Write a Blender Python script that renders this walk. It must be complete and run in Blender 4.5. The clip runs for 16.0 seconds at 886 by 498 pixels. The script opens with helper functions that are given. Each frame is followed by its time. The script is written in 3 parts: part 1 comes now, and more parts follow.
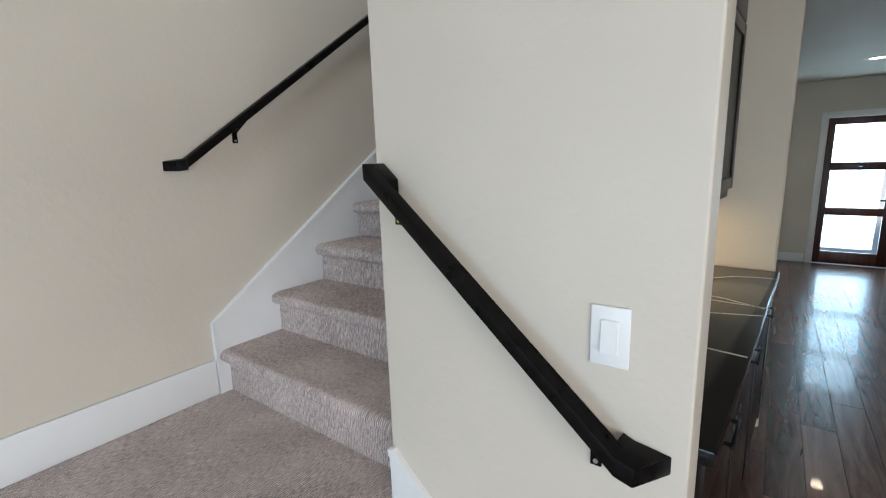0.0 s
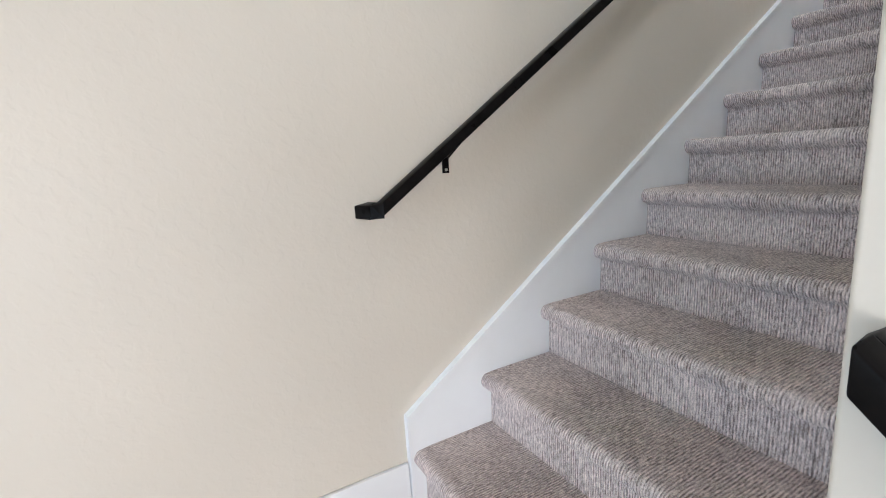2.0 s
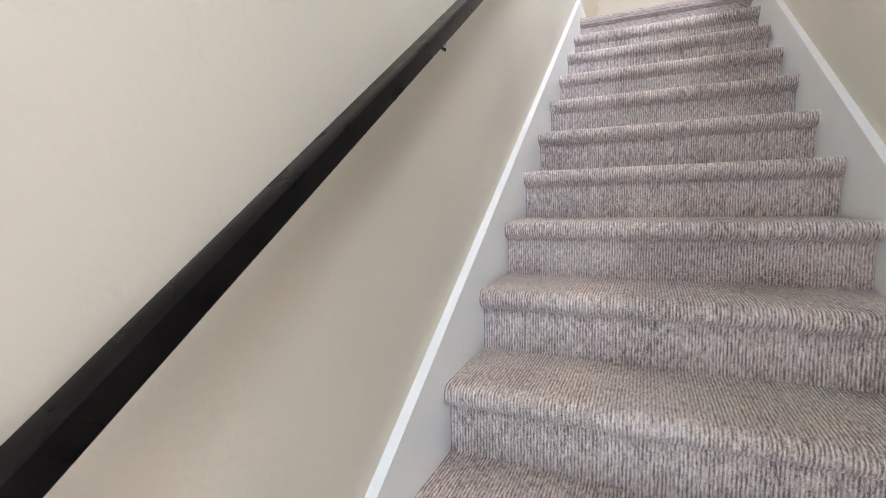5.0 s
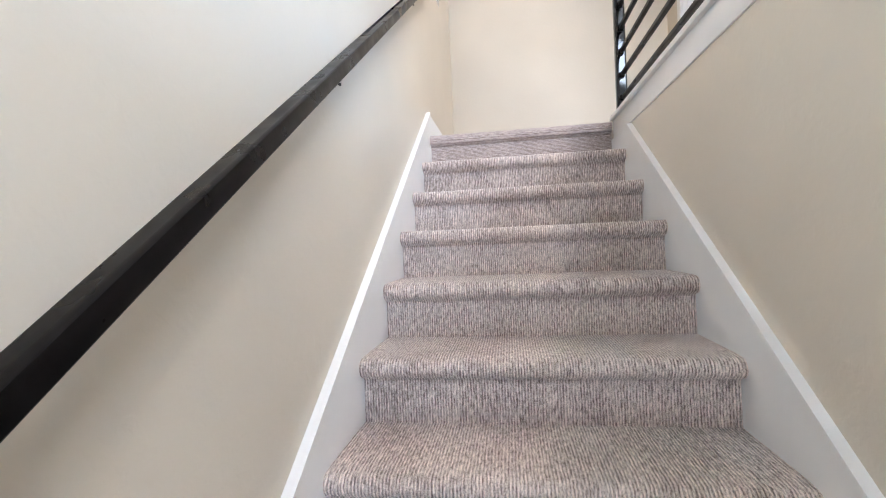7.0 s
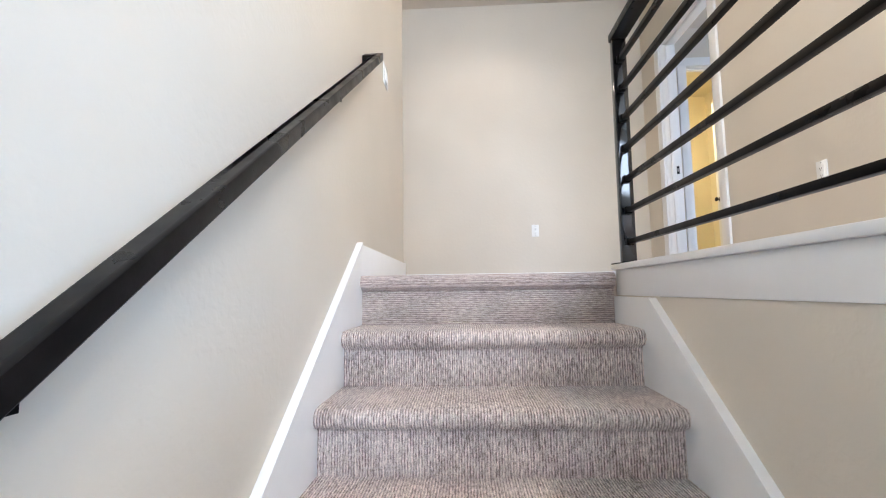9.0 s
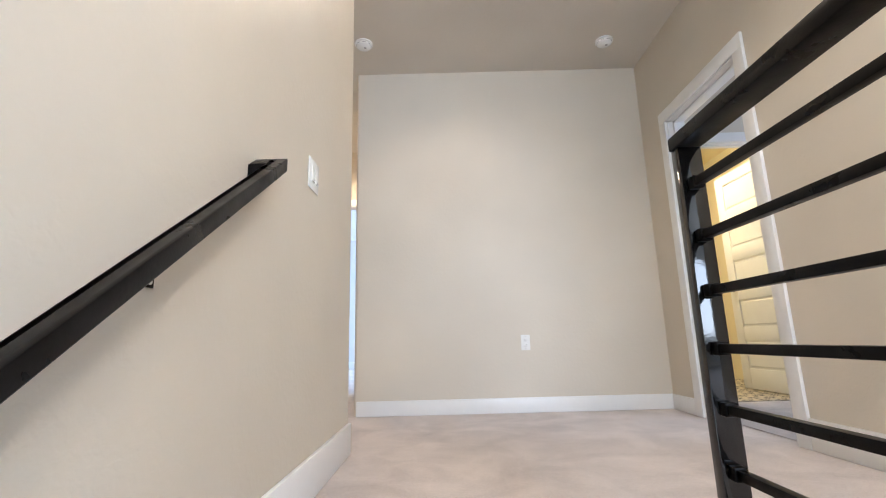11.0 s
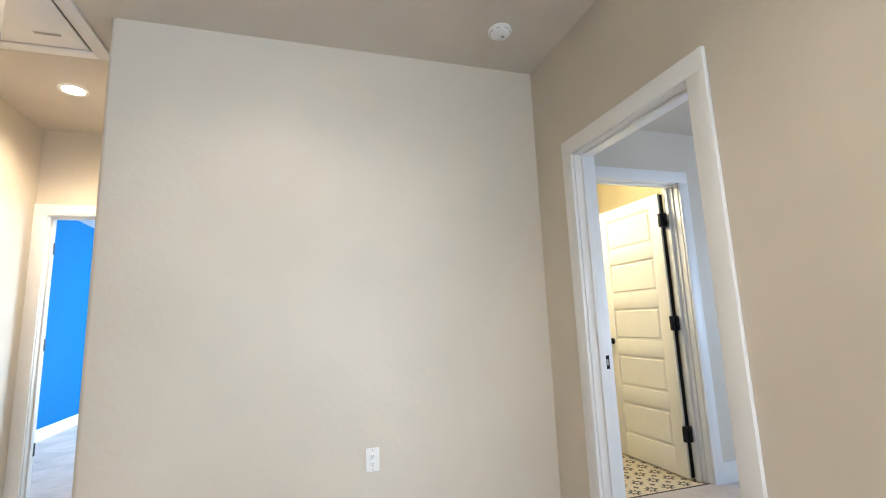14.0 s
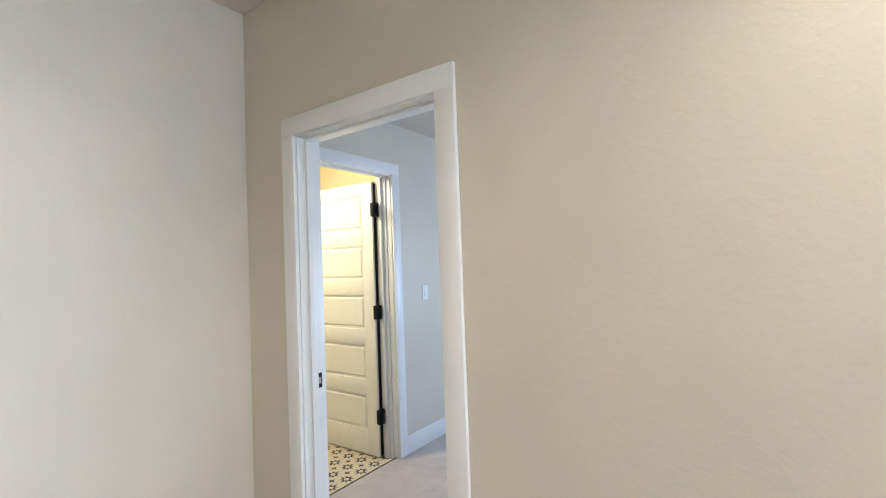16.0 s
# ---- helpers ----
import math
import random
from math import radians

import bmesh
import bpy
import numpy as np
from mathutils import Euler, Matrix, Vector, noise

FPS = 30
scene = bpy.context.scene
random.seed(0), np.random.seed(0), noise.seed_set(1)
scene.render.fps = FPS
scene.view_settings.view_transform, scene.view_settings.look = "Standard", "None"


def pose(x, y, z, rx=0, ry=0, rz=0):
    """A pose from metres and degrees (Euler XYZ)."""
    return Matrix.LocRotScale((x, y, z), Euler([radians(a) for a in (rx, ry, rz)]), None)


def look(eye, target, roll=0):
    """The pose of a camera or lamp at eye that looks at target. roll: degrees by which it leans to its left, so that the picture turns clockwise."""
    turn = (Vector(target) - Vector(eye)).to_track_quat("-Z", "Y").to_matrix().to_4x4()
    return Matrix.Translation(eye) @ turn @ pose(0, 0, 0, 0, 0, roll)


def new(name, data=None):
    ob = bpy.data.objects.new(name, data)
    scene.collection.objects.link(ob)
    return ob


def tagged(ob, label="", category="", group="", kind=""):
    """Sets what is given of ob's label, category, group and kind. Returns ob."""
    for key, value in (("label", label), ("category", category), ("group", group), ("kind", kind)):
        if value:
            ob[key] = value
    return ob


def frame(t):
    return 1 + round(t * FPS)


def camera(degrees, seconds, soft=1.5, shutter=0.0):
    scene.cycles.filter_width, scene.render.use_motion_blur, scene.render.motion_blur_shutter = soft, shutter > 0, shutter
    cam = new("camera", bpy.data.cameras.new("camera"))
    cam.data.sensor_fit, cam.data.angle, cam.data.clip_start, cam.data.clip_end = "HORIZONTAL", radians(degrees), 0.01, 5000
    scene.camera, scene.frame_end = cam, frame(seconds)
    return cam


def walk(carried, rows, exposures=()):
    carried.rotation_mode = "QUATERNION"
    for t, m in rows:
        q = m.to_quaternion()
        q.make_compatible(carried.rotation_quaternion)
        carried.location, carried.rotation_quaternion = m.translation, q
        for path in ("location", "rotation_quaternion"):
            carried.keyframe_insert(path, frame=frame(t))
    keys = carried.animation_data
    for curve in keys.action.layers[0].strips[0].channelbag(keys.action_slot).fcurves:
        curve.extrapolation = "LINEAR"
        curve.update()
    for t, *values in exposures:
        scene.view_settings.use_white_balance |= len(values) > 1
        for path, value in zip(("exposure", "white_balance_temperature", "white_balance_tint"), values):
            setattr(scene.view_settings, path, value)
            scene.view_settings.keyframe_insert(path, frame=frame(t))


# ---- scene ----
cam = camera(89.0, 16.0, soft=1.1)
EXPOSURE = [(0.0, 0.86, 6300, 9), (0.5, 0.97, 6300, 9), (1.5, 1.36, 6250, 11), (3.5, 1.52, 6450, 12), (4.5, 1.68, 6550, 13), (5.0, 2.05, 6550, 13), (7.5, 2.08, 6500, 15), (8.5, 1.97, 6350, 14), (10.0, 1.92, 6350, 14), (12.5, 1.48, 6700, 14), (14.0, 1.78, 6400, 10), (15.0, 1.84, 6200, 10), (16.0, 1.84, 6200, 9)]
PATH = [
    (0, (1.911, -0.936, 0.976), (0.744, 0.642, 0.595), -1.8),
    (0.5, (1.722, -0.821, 0.967), (0.288, 0.518, 0.582), -2.0),
    (1, (1.558, -0.756, 0.966), (-0.002, 0.435, 0.581), -2.4),
    (1.5, (1.365, -0.638, 0.98), (-0.299, 0.403, 0.598), -2.8),
    (2, (1.238, -0.553, 1.116), (-0.481, 0.395, 0.737), -3.6),
    (2.5, (1.080, -0.491, 1.214), (-0.647, 0.452, 0.855), -3.7),
    (3, (0.955, -0.416, 1.334), (-0.719, 0.622, 0.986), -3.1),
    (3.5, (0.874, -0.244, 1.450), (-0.721, 0.920, 1.130), -3.9),
    (4, (0.731, -0.076, 1.538), (-0.674, 1.314, 1.227), -3.4),
    (4.5, (0.516, 0.097, 1.575), (-0.566, 1.753, 1.280), -1.4),
    (5, (0.470, 0.350, 1.608), (-0.345, 2.163, 1.392), -1.4),
    (7.5, (0.453, 1.380, 2.381), (0.234, 3.367, 2.430), -1.6),
    (8, (0.441, 1.567, 2.498), (0.292, 3.557, 2.629), -0.9),
    (8.5, (0.452, 1.798, 2.649), (0.324, 3.789, 2.799), -1.3),
    (9, (0.452, 1.994, 2.803), (0.349, 3.983, 2.986), -0.8),
    (9.5, (0.474, 2.205, 2.962), (0.394, 4.190, 3.188), -0.9),
    (10, (0.453, 2.399, 3.098), (0.397, 4.379, 3.372), -1.2),
    (12.5, (0.623, 3.417, 3.826), (0.771, 5.345, 4.336), -1.8),
    (13, (0.65, 3.598, 3.92), (0.879, 5.524, 4.405), -1.9),
    (13.5, (0.727, 3.743, 3.973), (1.086, 5.663, 4.403), -2.0),
    (14, (0.773, 3.848, 4.06), (1.358, 5.734, 4.376), -2.2),
    (14.5, (0.784, 3.946, 4.167), (1.662, 5.729, 4.396), -2.6),
    (15, (0.84, 4.032, 4.219), (2.012, 5.645, 4.379), -2.4),
    (15.5, (0.886, 4.107, 4.34), (2.289, 5.528, 4.453), -2.3),
    (16, (0.898, 4.194, 4.349), (2.529, 5.351, 4.408), -2.1),
]
walk(cam, [(t, look(e, g, r)) for t, e, g, r in PATH], EXPOSURE)

# ---------------------------------------------------------------- plan
N, RISE, RUN = 15, 0.19, 0.275
SW = 1.082                # stair width, wall to wall
ZT = N * RISE             # upper floor
YT = (N - 1) * RUN        # riser of the top step
YW = -0.10                # front of the wall that carries the lower handrail
ZL = -3 * RISE            # lower floor
ZC = 5.675                # upper ceiling
ZCL = 1.86                # lower hall ceiling
YE = 5.24                 # end of the left stair wall
YF = 6.347                # wall facing the stair head
XR = 2.207                 # wall with the bedroom door
YB = 6.549                 # wall with the bathroom door

# ---------------------------------------------------------------- world and lights
world = bpy.data.worlds.new("sky")
scene.world = world
world.use_nodes = True
wn = world.node_tree
sky = wn.nodes.new("ShaderNodeTexSky")
sky.sky_type = 'NISHITA'
sky.sun_disc = False
sky.sun_elevation, sky.sun_rotation = radians(48), radians(-80)
wn.links.new(sky.outputs[0], wn.nodes["Background"].inputs[0])
wn.nodes["Background"].inputs[1].default_value = 0.15


def area(name, loc, target, sx, sy, watts, col):
    li = bpy.data.lights.new(name, "AREA")
    li.shape, li.size, li.size_y, li.energy, li.color = "RECTANGLE", sx, sy, watts, col
    ob = new(name, li)
    ob.matrix_world = look(loc, target)
    return ob


DAY = (0.30, 0.58, 1.0)
area("daylight_lower_window", (1.6, -4.9, 0.75), (1.6, 0, 0.75), 3.6, 2.2, 42, (0.52, 0.74, 1.0))
area("daylight_side_window", (4.22, -2.3, 0.75), (0, -2.3, 0.75), 2.6, 1.8, 50, (0.95, 0.94, 0.96))
area("daylight_loft_window", (2.6, -1.22, 4.25), (2.6, 3, 4.25), 2.6, 1.6, 86, (0.66, 0.81, 1.0))
area("daylight_loft_side_window", (5.9, 0.2, 4.25), (0, 0.9, 3.9), 2.0, 1.5, 76, DAY)
area("daylight_bedroom_window", (5.9, 4.0, 4.2), (3, 4.0, 4.2), 1.8, 1.5, 24, (0.52, 0.70, 1.0))
area("daylight_blue_room_window", (1.4, 11.2, 4.3), (-1, 11.2, 4.1), 1.8, 1.5, 66, (0.66, 0.84, 1.0))
sun = bpy.data.lights.new("sun", "SUN")
sun.energy, sun.angle, sun.color = 4.0, radians(0.5), (1.0, 0.95, 0.88)
sun_ob = new("sun", sun)
sun_ob.rotation_euler = (0, radians(-42), radians(10))


def spot(name, loc, watts, col, size=0.06):
    li = bpy.data.lights.new(name, "SPOT")
    li.energy, li.color, li.spot_size, li.spot_blend, li.shadow_soft_size = watts, col, radians(150), 0.6, size
    ob = new(name, li)
    ob.location = loc
    return ob


WARM = (1.0, 0.80, 0.58)
spot("downlight_loft", (0.59, 5.28, ZC - 0.03), 7, (1.0, 0.86, 0.70))
spot("downlight_loft_b", (1.50, 3.45, ZC - 0.03), 21, (1.0, 0.90, 0.78))
# added fill lamp, unseen: brightens the steps and the left stair wall
spot("fill_spot_stairwell", (1.50, 1.55, ZC - 0.03), 26, (1.0, 0.88, 0.74))
spot("downlight_corridor", (-0.714, 7.226, ZC - 0.03), 24, WARM)
spot("downlight_hall", (2.62, 5.5, ZCL - 0.03), 4, WARM)
area("under_cabinet_light", (1.42, 1.55, 0.735), (1.42, 1.55, 0), 0.06, 0.7, 2.0, (1.0, 0.74, 0.42))
# unseen warm bathroom lamp, placed near the ceiling to light the door leaf evenly
area("bathroom_unseen_lamp", (2.55, 7.35, 5.35), (3.4, 7.1, 3.9), 0.75, 0.25, 9.5, (1.0, 0.89, 0.64))
area("daylight_entry_glass", (2.76, 7.30, 0.45), (2.76, 5.0, 0.2), 0.56, 1.7, 9, (0.58, 0.85, 1.0))

# ---------------------------------------------------------------- materials
def material(name, colour, rough=0.6, metal=0.0):
    m = bpy.data.materials.new(name)
    m.use_nodes = True
    nt = m.node_tree
    b = nt.nodes["Principled BSDF"]
    b.inputs["Base Color"].default_value = (*colour, 1)
    b.inputs["Roughness"].default_value = rough
    b.inputs["Metallic"].default_value = metal
    return m, nt, b


def coords(nt, scale=(1, 1, 1)):
    tc = nt.nodes.new("ShaderNodeTexCoord")
    mp = nt.nodes.new("ShaderNodeMapping")
    mp.inputs["Scale"].default_value = scale
    nt.links.new(tc.outputs["Object"], mp.inputs[0])
    return mp.outputs[0]


def noise_tex(nt, vec, scale, detail=3.0, rough=0.5, distort=0.0):
    n = nt.nodes.new("ShaderNodeTexNoise")
    n.inputs["Scale"].default_value, n.inputs["Detail"].default_value = scale, detail
    n.inputs["Roughness"].default_value, n.inputs["Distortion"].default_value = rough, distort
    nt.links.new(vec, n.inputs["Vector"])
    return n.outputs[0]


def ramp(nt, fac, stops):
    r = nt.nodes.new("ShaderNodeValToRGB")
    e = r.color_ramp.elements
    while len(e) < len(stops):
        e.new(0.5)
    for k, (p, c) in enumerate(stops):
        e[k].position, e[k].color = p, (*c, 1)
    nt.links.new(fac, r.inputs[0])
    return r.outputs[0]


def calc(nt, op, a, b):
    m = nt.nodes.new("ShaderNodeMath")
    m.operation = op
    for k, v in enumerate((a, b)):
        if isinstance(v, (int, float)):
            m.inputs[k].default_value = v
        else:
            nt.links.new(v, m.inputs[k])
    return m.outputs[0]


def bump(nt, b, height, strength, dist):
    n = nt.nodes.new("ShaderNodeBump")
    n.inputs["Strength"].default_value, n.inputs["Distance"].default_value = strength, dist
    nt.links.new(height, n.inputs["Height"])
    nt.links.new(n.outputs[0], b.inputs["Normal"])


def paint(name, colour, rough=0.55, peel=0.35, vary=0.05):
    """Rolled wall paint over an orange-peel texture."""
    m, nt, b = material(name, colour, rough)
    v = coords(nt)
    big = noise_tex(nt, v, 1.3, 2)
    lo = tuple(c * (1 - vary) for c in colour)
    hi = tuple(min(1, c * (1 + vary)) for c in colour)
    nt.links.new(ramp(nt, big, [(0.3, lo), (0.7, hi)]), b.inputs["Base Color"])
    peel_a = noise_tex(nt, v, 75, 2, 0.45)
    peel_b = noise_tex(nt, v, 36, 2, 0.5, 0.3)
    s = calc(nt, "ADD", ramp(nt, peel_b, [(0.45, (0, 0, 0)), (0.62, (1, 1, 1))]), calc(nt, "MULTIPLY", peel_a, 1.1))
    bump(nt, b, s, peel, 0.0009)
    return m


def carpet(name, axis, dark=(0.185, 0.138, 0.123), light=(0.92, 0.785, 0.722)):
    """Loop-pile carpet with ribs that run across the given axis."""
    m, nt, b = material(name, (0.3, 0.26, 0.24), 0.95)
    v = coords(nt)
    sep = nt.nodes.new("ShaderNodeSeparateXYZ")
    nt.links.new(v, sep.inputs[0])
    across = sep.outputs[0] if axis == 0 else calc(nt, "ADD", sep.outputs[1], sep.outputs[2])
    wob = noise_tex(nt, v, 22, 2)
    ph = calc(nt, "ADD", calc(nt, "MULTIPLY", across, 6.2832 / 0.0080), calc(nt, "MULTIPLY", wob, 2.6))
    rib = calc(nt, "ADD", calc(nt, "MULTIPLY", calc(nt, "SINE", ph, 0), 0.5), 0.5)
    along = coords(nt, (1, 0.22, 0.22) if axis == 0 else (0.18, 1, 1))
    fleck = noise_tex(nt, along, 210, 2, 0.75)
    loop = noise_tex(nt, v, 330, 2, 0.6)
    patch = noise_tex(nt, v, 4.0, 4, 0.6)
    t = calc(nt, "ADD", calc(nt, "MULTIPLY", rib, 0.26), calc(nt, "MULTIPLY", fleck, 1.25))
    t = calc(nt, "ADD", t, calc(nt, "MULTIPLY", loop, 0.85))
    t = calc(nt, "ADD", t, calc(nt, "MULTIPLY", patch, 0.42))
    t = calc(nt, "SUBTRACT", t, 0.90)
    mid = tuple(a * 0.5 + c * 0.5 for a, c in zip(dark, light))
    nt.links.new(ramp(nt, t, [(0.20, dark), (0.5, mid), (0.82, light)]), b.inputs["Base Color"])
    b.inputs["Sheen Weight"].default_value = 0.2
    b.inputs["Specular IOR Level"].default_value = 0.1
    h = calc(nt, "ADD", calc(nt, "MULTIPLY", rib, 0.8), calc(nt, "ADD", calc(nt, "MULTIPLY", fleck, 0.6), calc(nt, "MULTIPLY", loop, 0.7)))
    bump(nt, b, h, 0.8, 0.004)
    return m


def plush(name, dark, light):
    """Cut-pile carpet, brushed this way and that."""
    m, nt, b = material(name, light, 0.95)
    v = coords(nt)
    nap = noise_tex(nt, v, 3.2, 3, 0.55, 0.6)
    tuft = noise_tex(nt, v, 150, 3, 0.7)
    t = calc(nt, "ADD", calc(nt, "MULTIPLY", nap, 0.75), calc(nt, "MULTIPLY", tuft, 0.55))
    nt.links.new(ramp(nt, t, [(0.42, dark), (0.88, light)]), b.inputs["Base Color"])
    b.inputs["Sheen Weight"].default_value = 0.3
    b.inputs["Specular IOR Level"].default_value = 0.1
    bump(nt, b, tuft, 0.6, 0.004)
    return m


def trim_paint(name, colour=(0.80, 0.80, 0.79), rough=0.32):
    m, nt, b = material(name, colour, rough)
    v = coords(nt)
    n = noise_tex(nt, v, 9, 3)
    nt.links.new(ramp(nt, n, [(0.25, tuple(c * 0.965 for c in colour)), (0.7, colour)]), b.inputs["Base Color"])
    bump(nt, b, noise_tex(nt, v, 40, 2), 0.08, 0.001)
    return m


def black_metal(name, colour=(0.012, 0.0105, 0.0095), rough=0.36):
    m, nt, b = material(name, colour, rough)
    v = coords(nt)
    n = noise_tex(nt, v, 30, 4, 0.6)
    nt.links.new(ramp(nt, n, [(0.35, colour), (0.78, tuple(c * 2.4 for c in colour))]), b.inputs["Base Color"])
    r = ramp(nt, noise_tex(nt, v, 12, 4), [(0.3, (rough * 0.8,) * 3), (0.75, (rough * 1.35,) * 3)])
    nt.links.new(r, b.inputs["Roughness"])
    bump(nt, b, noise_tex(nt, v, 160, 2), 0.12, 0.0008)
    return m


def wood(name, dark, light, rough=0.4, axis=1, scale=1.0, coat=0.0):
    m, nt, b = material(name, light, rough)
    sc = [9.0 * scale] * 3
    sc[axis] = 0.8 * scale
    v = coords(nt, sc)
    info = nt.nodes.new("ShaderNodeObjectInfo")
    add = nt.nodes.new("ShaderNodeVectorMath")
    comb = nt.nodes.new("ShaderNodeCombineXYZ")
    nt.links.new(calc(nt, "MULTIPLY", info.outputs["Random"], 37.0), comb.inputs[0])
    nt.links.new(calc(nt, "MULTIPLY", info.outputs["Random"], 11.0), comb.inputs[1])
    nt.links.new(v, add.inputs[0])
    nt.links.new(comb.outputs[0], add.inputs[1])
    g = noise_tex(nt, add.outputs[0], 2.2, 6, 0.62, 1.1)
    f = calc(nt, "ADD", g, calc(nt, "MULTIPLY", calc(nt, "SUBTRACT", info.outputs["Random"], 0.5), 0.35))
    nt.links.new(ramp(nt, f, [(0.28, dark), (0.72, light)]), b.inputs["Base Color"])
    b.inputs["Coat Weight"].default_value = coat
    bump(nt, b, g, 0.15, 0.001)
    return m


def glow(name, colour, strength):
    m = bpy.data.materials.new(name)
    m.use_nodes = True
    nt = m.node_tree
    b = nt.nodes["Principled BSDF"]
    b.inputs["Base Color"].default_value = (0.9, 0.9, 0.9, 1)
    b.inputs["Emission Color"].default_value = (*colour, 1)
    b.inputs["Emission Strength"].default_value = strength
    return m


WALL = paint("greige_wall_paint", (0.630, 0.570, 0.478), 0.5, 0.30)
CEIL = paint("greige_ceiling_paint", (0.61, 0.56, 0.49), 0.7, 0.3)
CREAM = paint("cream_wall_paint", (0.74, 0.66, 0.52))
YELLOW = paint("warm_bathroom_paint", (0.78, 0.69, 0.47))
BLUE = paint("blue_accent_paint", (0.001, 0.140, 0.37), 0.65, 0.25)
BLUE.node_tree.nodes["Principled BSDF"].inputs["Specular IOR Level"].default_value = 0.15
ROOM = paint("pale_room_paint", (0.66, 0.66, 0.66))
TRIM = trim_paint("white_trim_paint")
DOORWHITE = trim_paint("white_door_paint", (0.80, 0.78, 0.72), 0.38)
PLASTIC = trim_paint("white_plastic", (0.83, 0.83, 0.81), 0.25)
SLOT = material("dark_slot", (0.02, 0.02, 0.02), 0.6)[0]
GREY = material("grey_plastic", (0.33, 0.33, 0.32), 0.5)[0]
BRASS = material("brass_screw", (0.70, 0.62, 0.12), 0.35, 0.7)[0]
SCREW = material("steel_screw", (0.6, 0.6, 0.58), 0.3, 1.0)[0]
BLACK = black_metal("black_handrail_paint", (0.0045, 0.0038, 0.0036), 0.30)
BLACK.node_tree.nodes["Principled BSDF"].inputs["Specular IOR Level"].default_value = 0.07
GUARD = black_metal("black_guard_steel", (0.004, 0.0033, 0.003), 0.30)
GUARD.node_tree.nodes["Principled BSDF"].inputs["Specular IOR Level"].default_value = 0.04
POST = black_metal("polished_black_post", (0.004, 0.0033, 0.003), 0.07)
HINGE = black_metal("black_hinge", (0.006, 0.006, 0.006), 0.4)
HINGE.node_tree.nodes["Principled BSDF"].inputs["Specular IOR Level"].default_value = 0.15
CARPET = carpet("ribbed_carpet", 0)
CARPET_TOP = carpet("ribbed_carpet_crosswise", 1, (0.25, 0.19, 0.172), (0.70, 0.59, 0.545))
CARPET_UPPER = plush("pale_upper_carpet", (0.42, 0.355, 0.32), (0.70, 0.61, 0.555))
CARPET_ROOM = plush("pale_room_carpet", (0.36, 0.315, 0.30), (0.62, 0.55, 0.525))
PLANK = wood("dark_oak_planks", (0.070, 0.031, 0.024), (0.230, 0.108, 0.080), 0.27, 1, 1.0, 0.25)
SUBFLOOR = wood("dark_oak_gap", (0.012, 0.007, 0.005), (0.03, 0.016, 0.01), 0.5)
CABINET = wood("espresso_cabinet", (0.010, 0.007, 0.006), (0.030, 0.020, 0.016), 0.35, 2)
DOORWOOD = wood("mahogany_door", (0.050, 0.014, 0.009), (0.15, 0.045, 0.026), 0.35, 2)
LENS = glow("warm_lamp_lens", (1.0, 0.85, 0.62), 14)

m_, nt_, b_ = material("black_quartz", (0.012, 0.011, 0.010), 0.14)
v_ = coords(nt_)
n_ = noise_tex(nt_, v_, 40, 4)
nt_.links.new(ramp(nt_, n_, [(0.3, (0.006, 0.006, 0.006)), (0.8, (0.024, 0.021, 0.018))]), b_.inputs["Base Color"])
QUARTZ = m_
VEIN = material("white_quartz_vein", (0.72, 0.68, 0.60), 0.2)[0]

m_, nt_, b_ = material("frosted_glass", (0.95, 0.97, 1.0), 0.25)
b_.inputs["Transmission Weight"].default_value = 1.0
b_.inputs["IOR"].default_value = 1.1
bump(nt_, b_, noise_tex(nt_, coords(nt_, (1, 1, 4)), 16, 3), 0.3, 0.004)
FROST = m_

m_, nt_, b_ = material("dry_ground", (0.34, 0.33, 0.30), 0.9)
g_ = noise_tex(nt_, coords(nt_), 0.7, 5)
nt_.links.new(ramp(nt_, g_, [(0.3, (0.26, 0.26, 0.23)), (0.7, (0.42, 0.40, 0.36))]), b_.inputs["Base Color"])
GROUND = m_
CREAMTILE = trim_paint("cream_cement_tile", (0.68, 0.60, 0.46), 0.5)
DARKTILE = material("black_tile_figure", (0.020, 0.019, 0.018), 0.55)[0]


# ---------------------------------------------------------------- builders
def part(name, bm, mat, parent=None, label="", smooth=False):
    me = bpy.data.meshes.new(name)
    bm.normal_update()
    bm.to_mesh(me)
    bm.free()
    for m in (mat if isinstance(mat, (list, tuple)) else [mat]):
        me.materials.append(m)
    if smooth:
        for p in me.polygons:
            p.use_smooth = True
        me.set_sharp_from_angle(angle=radians(40))
    ob = new(name, me)
    if parent is not None:
        ob.parent = parent
    if label:
        ob["label"] = label
    return ob


def empty(name, label, category, group="", kind="", loc=(0, 0, 0)):
    ob = new(name)
    ob.empty_display_size = 0.05
    ob.location = loc
    return tagged(ob, label, category, group, kind)


def box_into(bm, x0, x1, y0, y1, z0, z1, bev=0.0, seg=2, mi=0):
    g = bmesh.ops.create_cube(bm, size=1)["verts"]
    for v in g:
        v.co = Vector((x0 + (v.co.x + 0.5) * (x1 - x0), y0 + (v.co.y + 0.5) * (y1 - y0), z0 + (v.co.z + 0.5) * (z1 - z0)))
    faces = {f for v in g for f in v.link_faces}
    for f in faces:
        f.material_index = mi
    if bev:
        edges = list({e for v in g for e in v.link_edges})
        bmesh.ops.bevel(bm, geom=edges, offset=bev, segments=seg, profile=0.5, affect="EDGES")
    return g


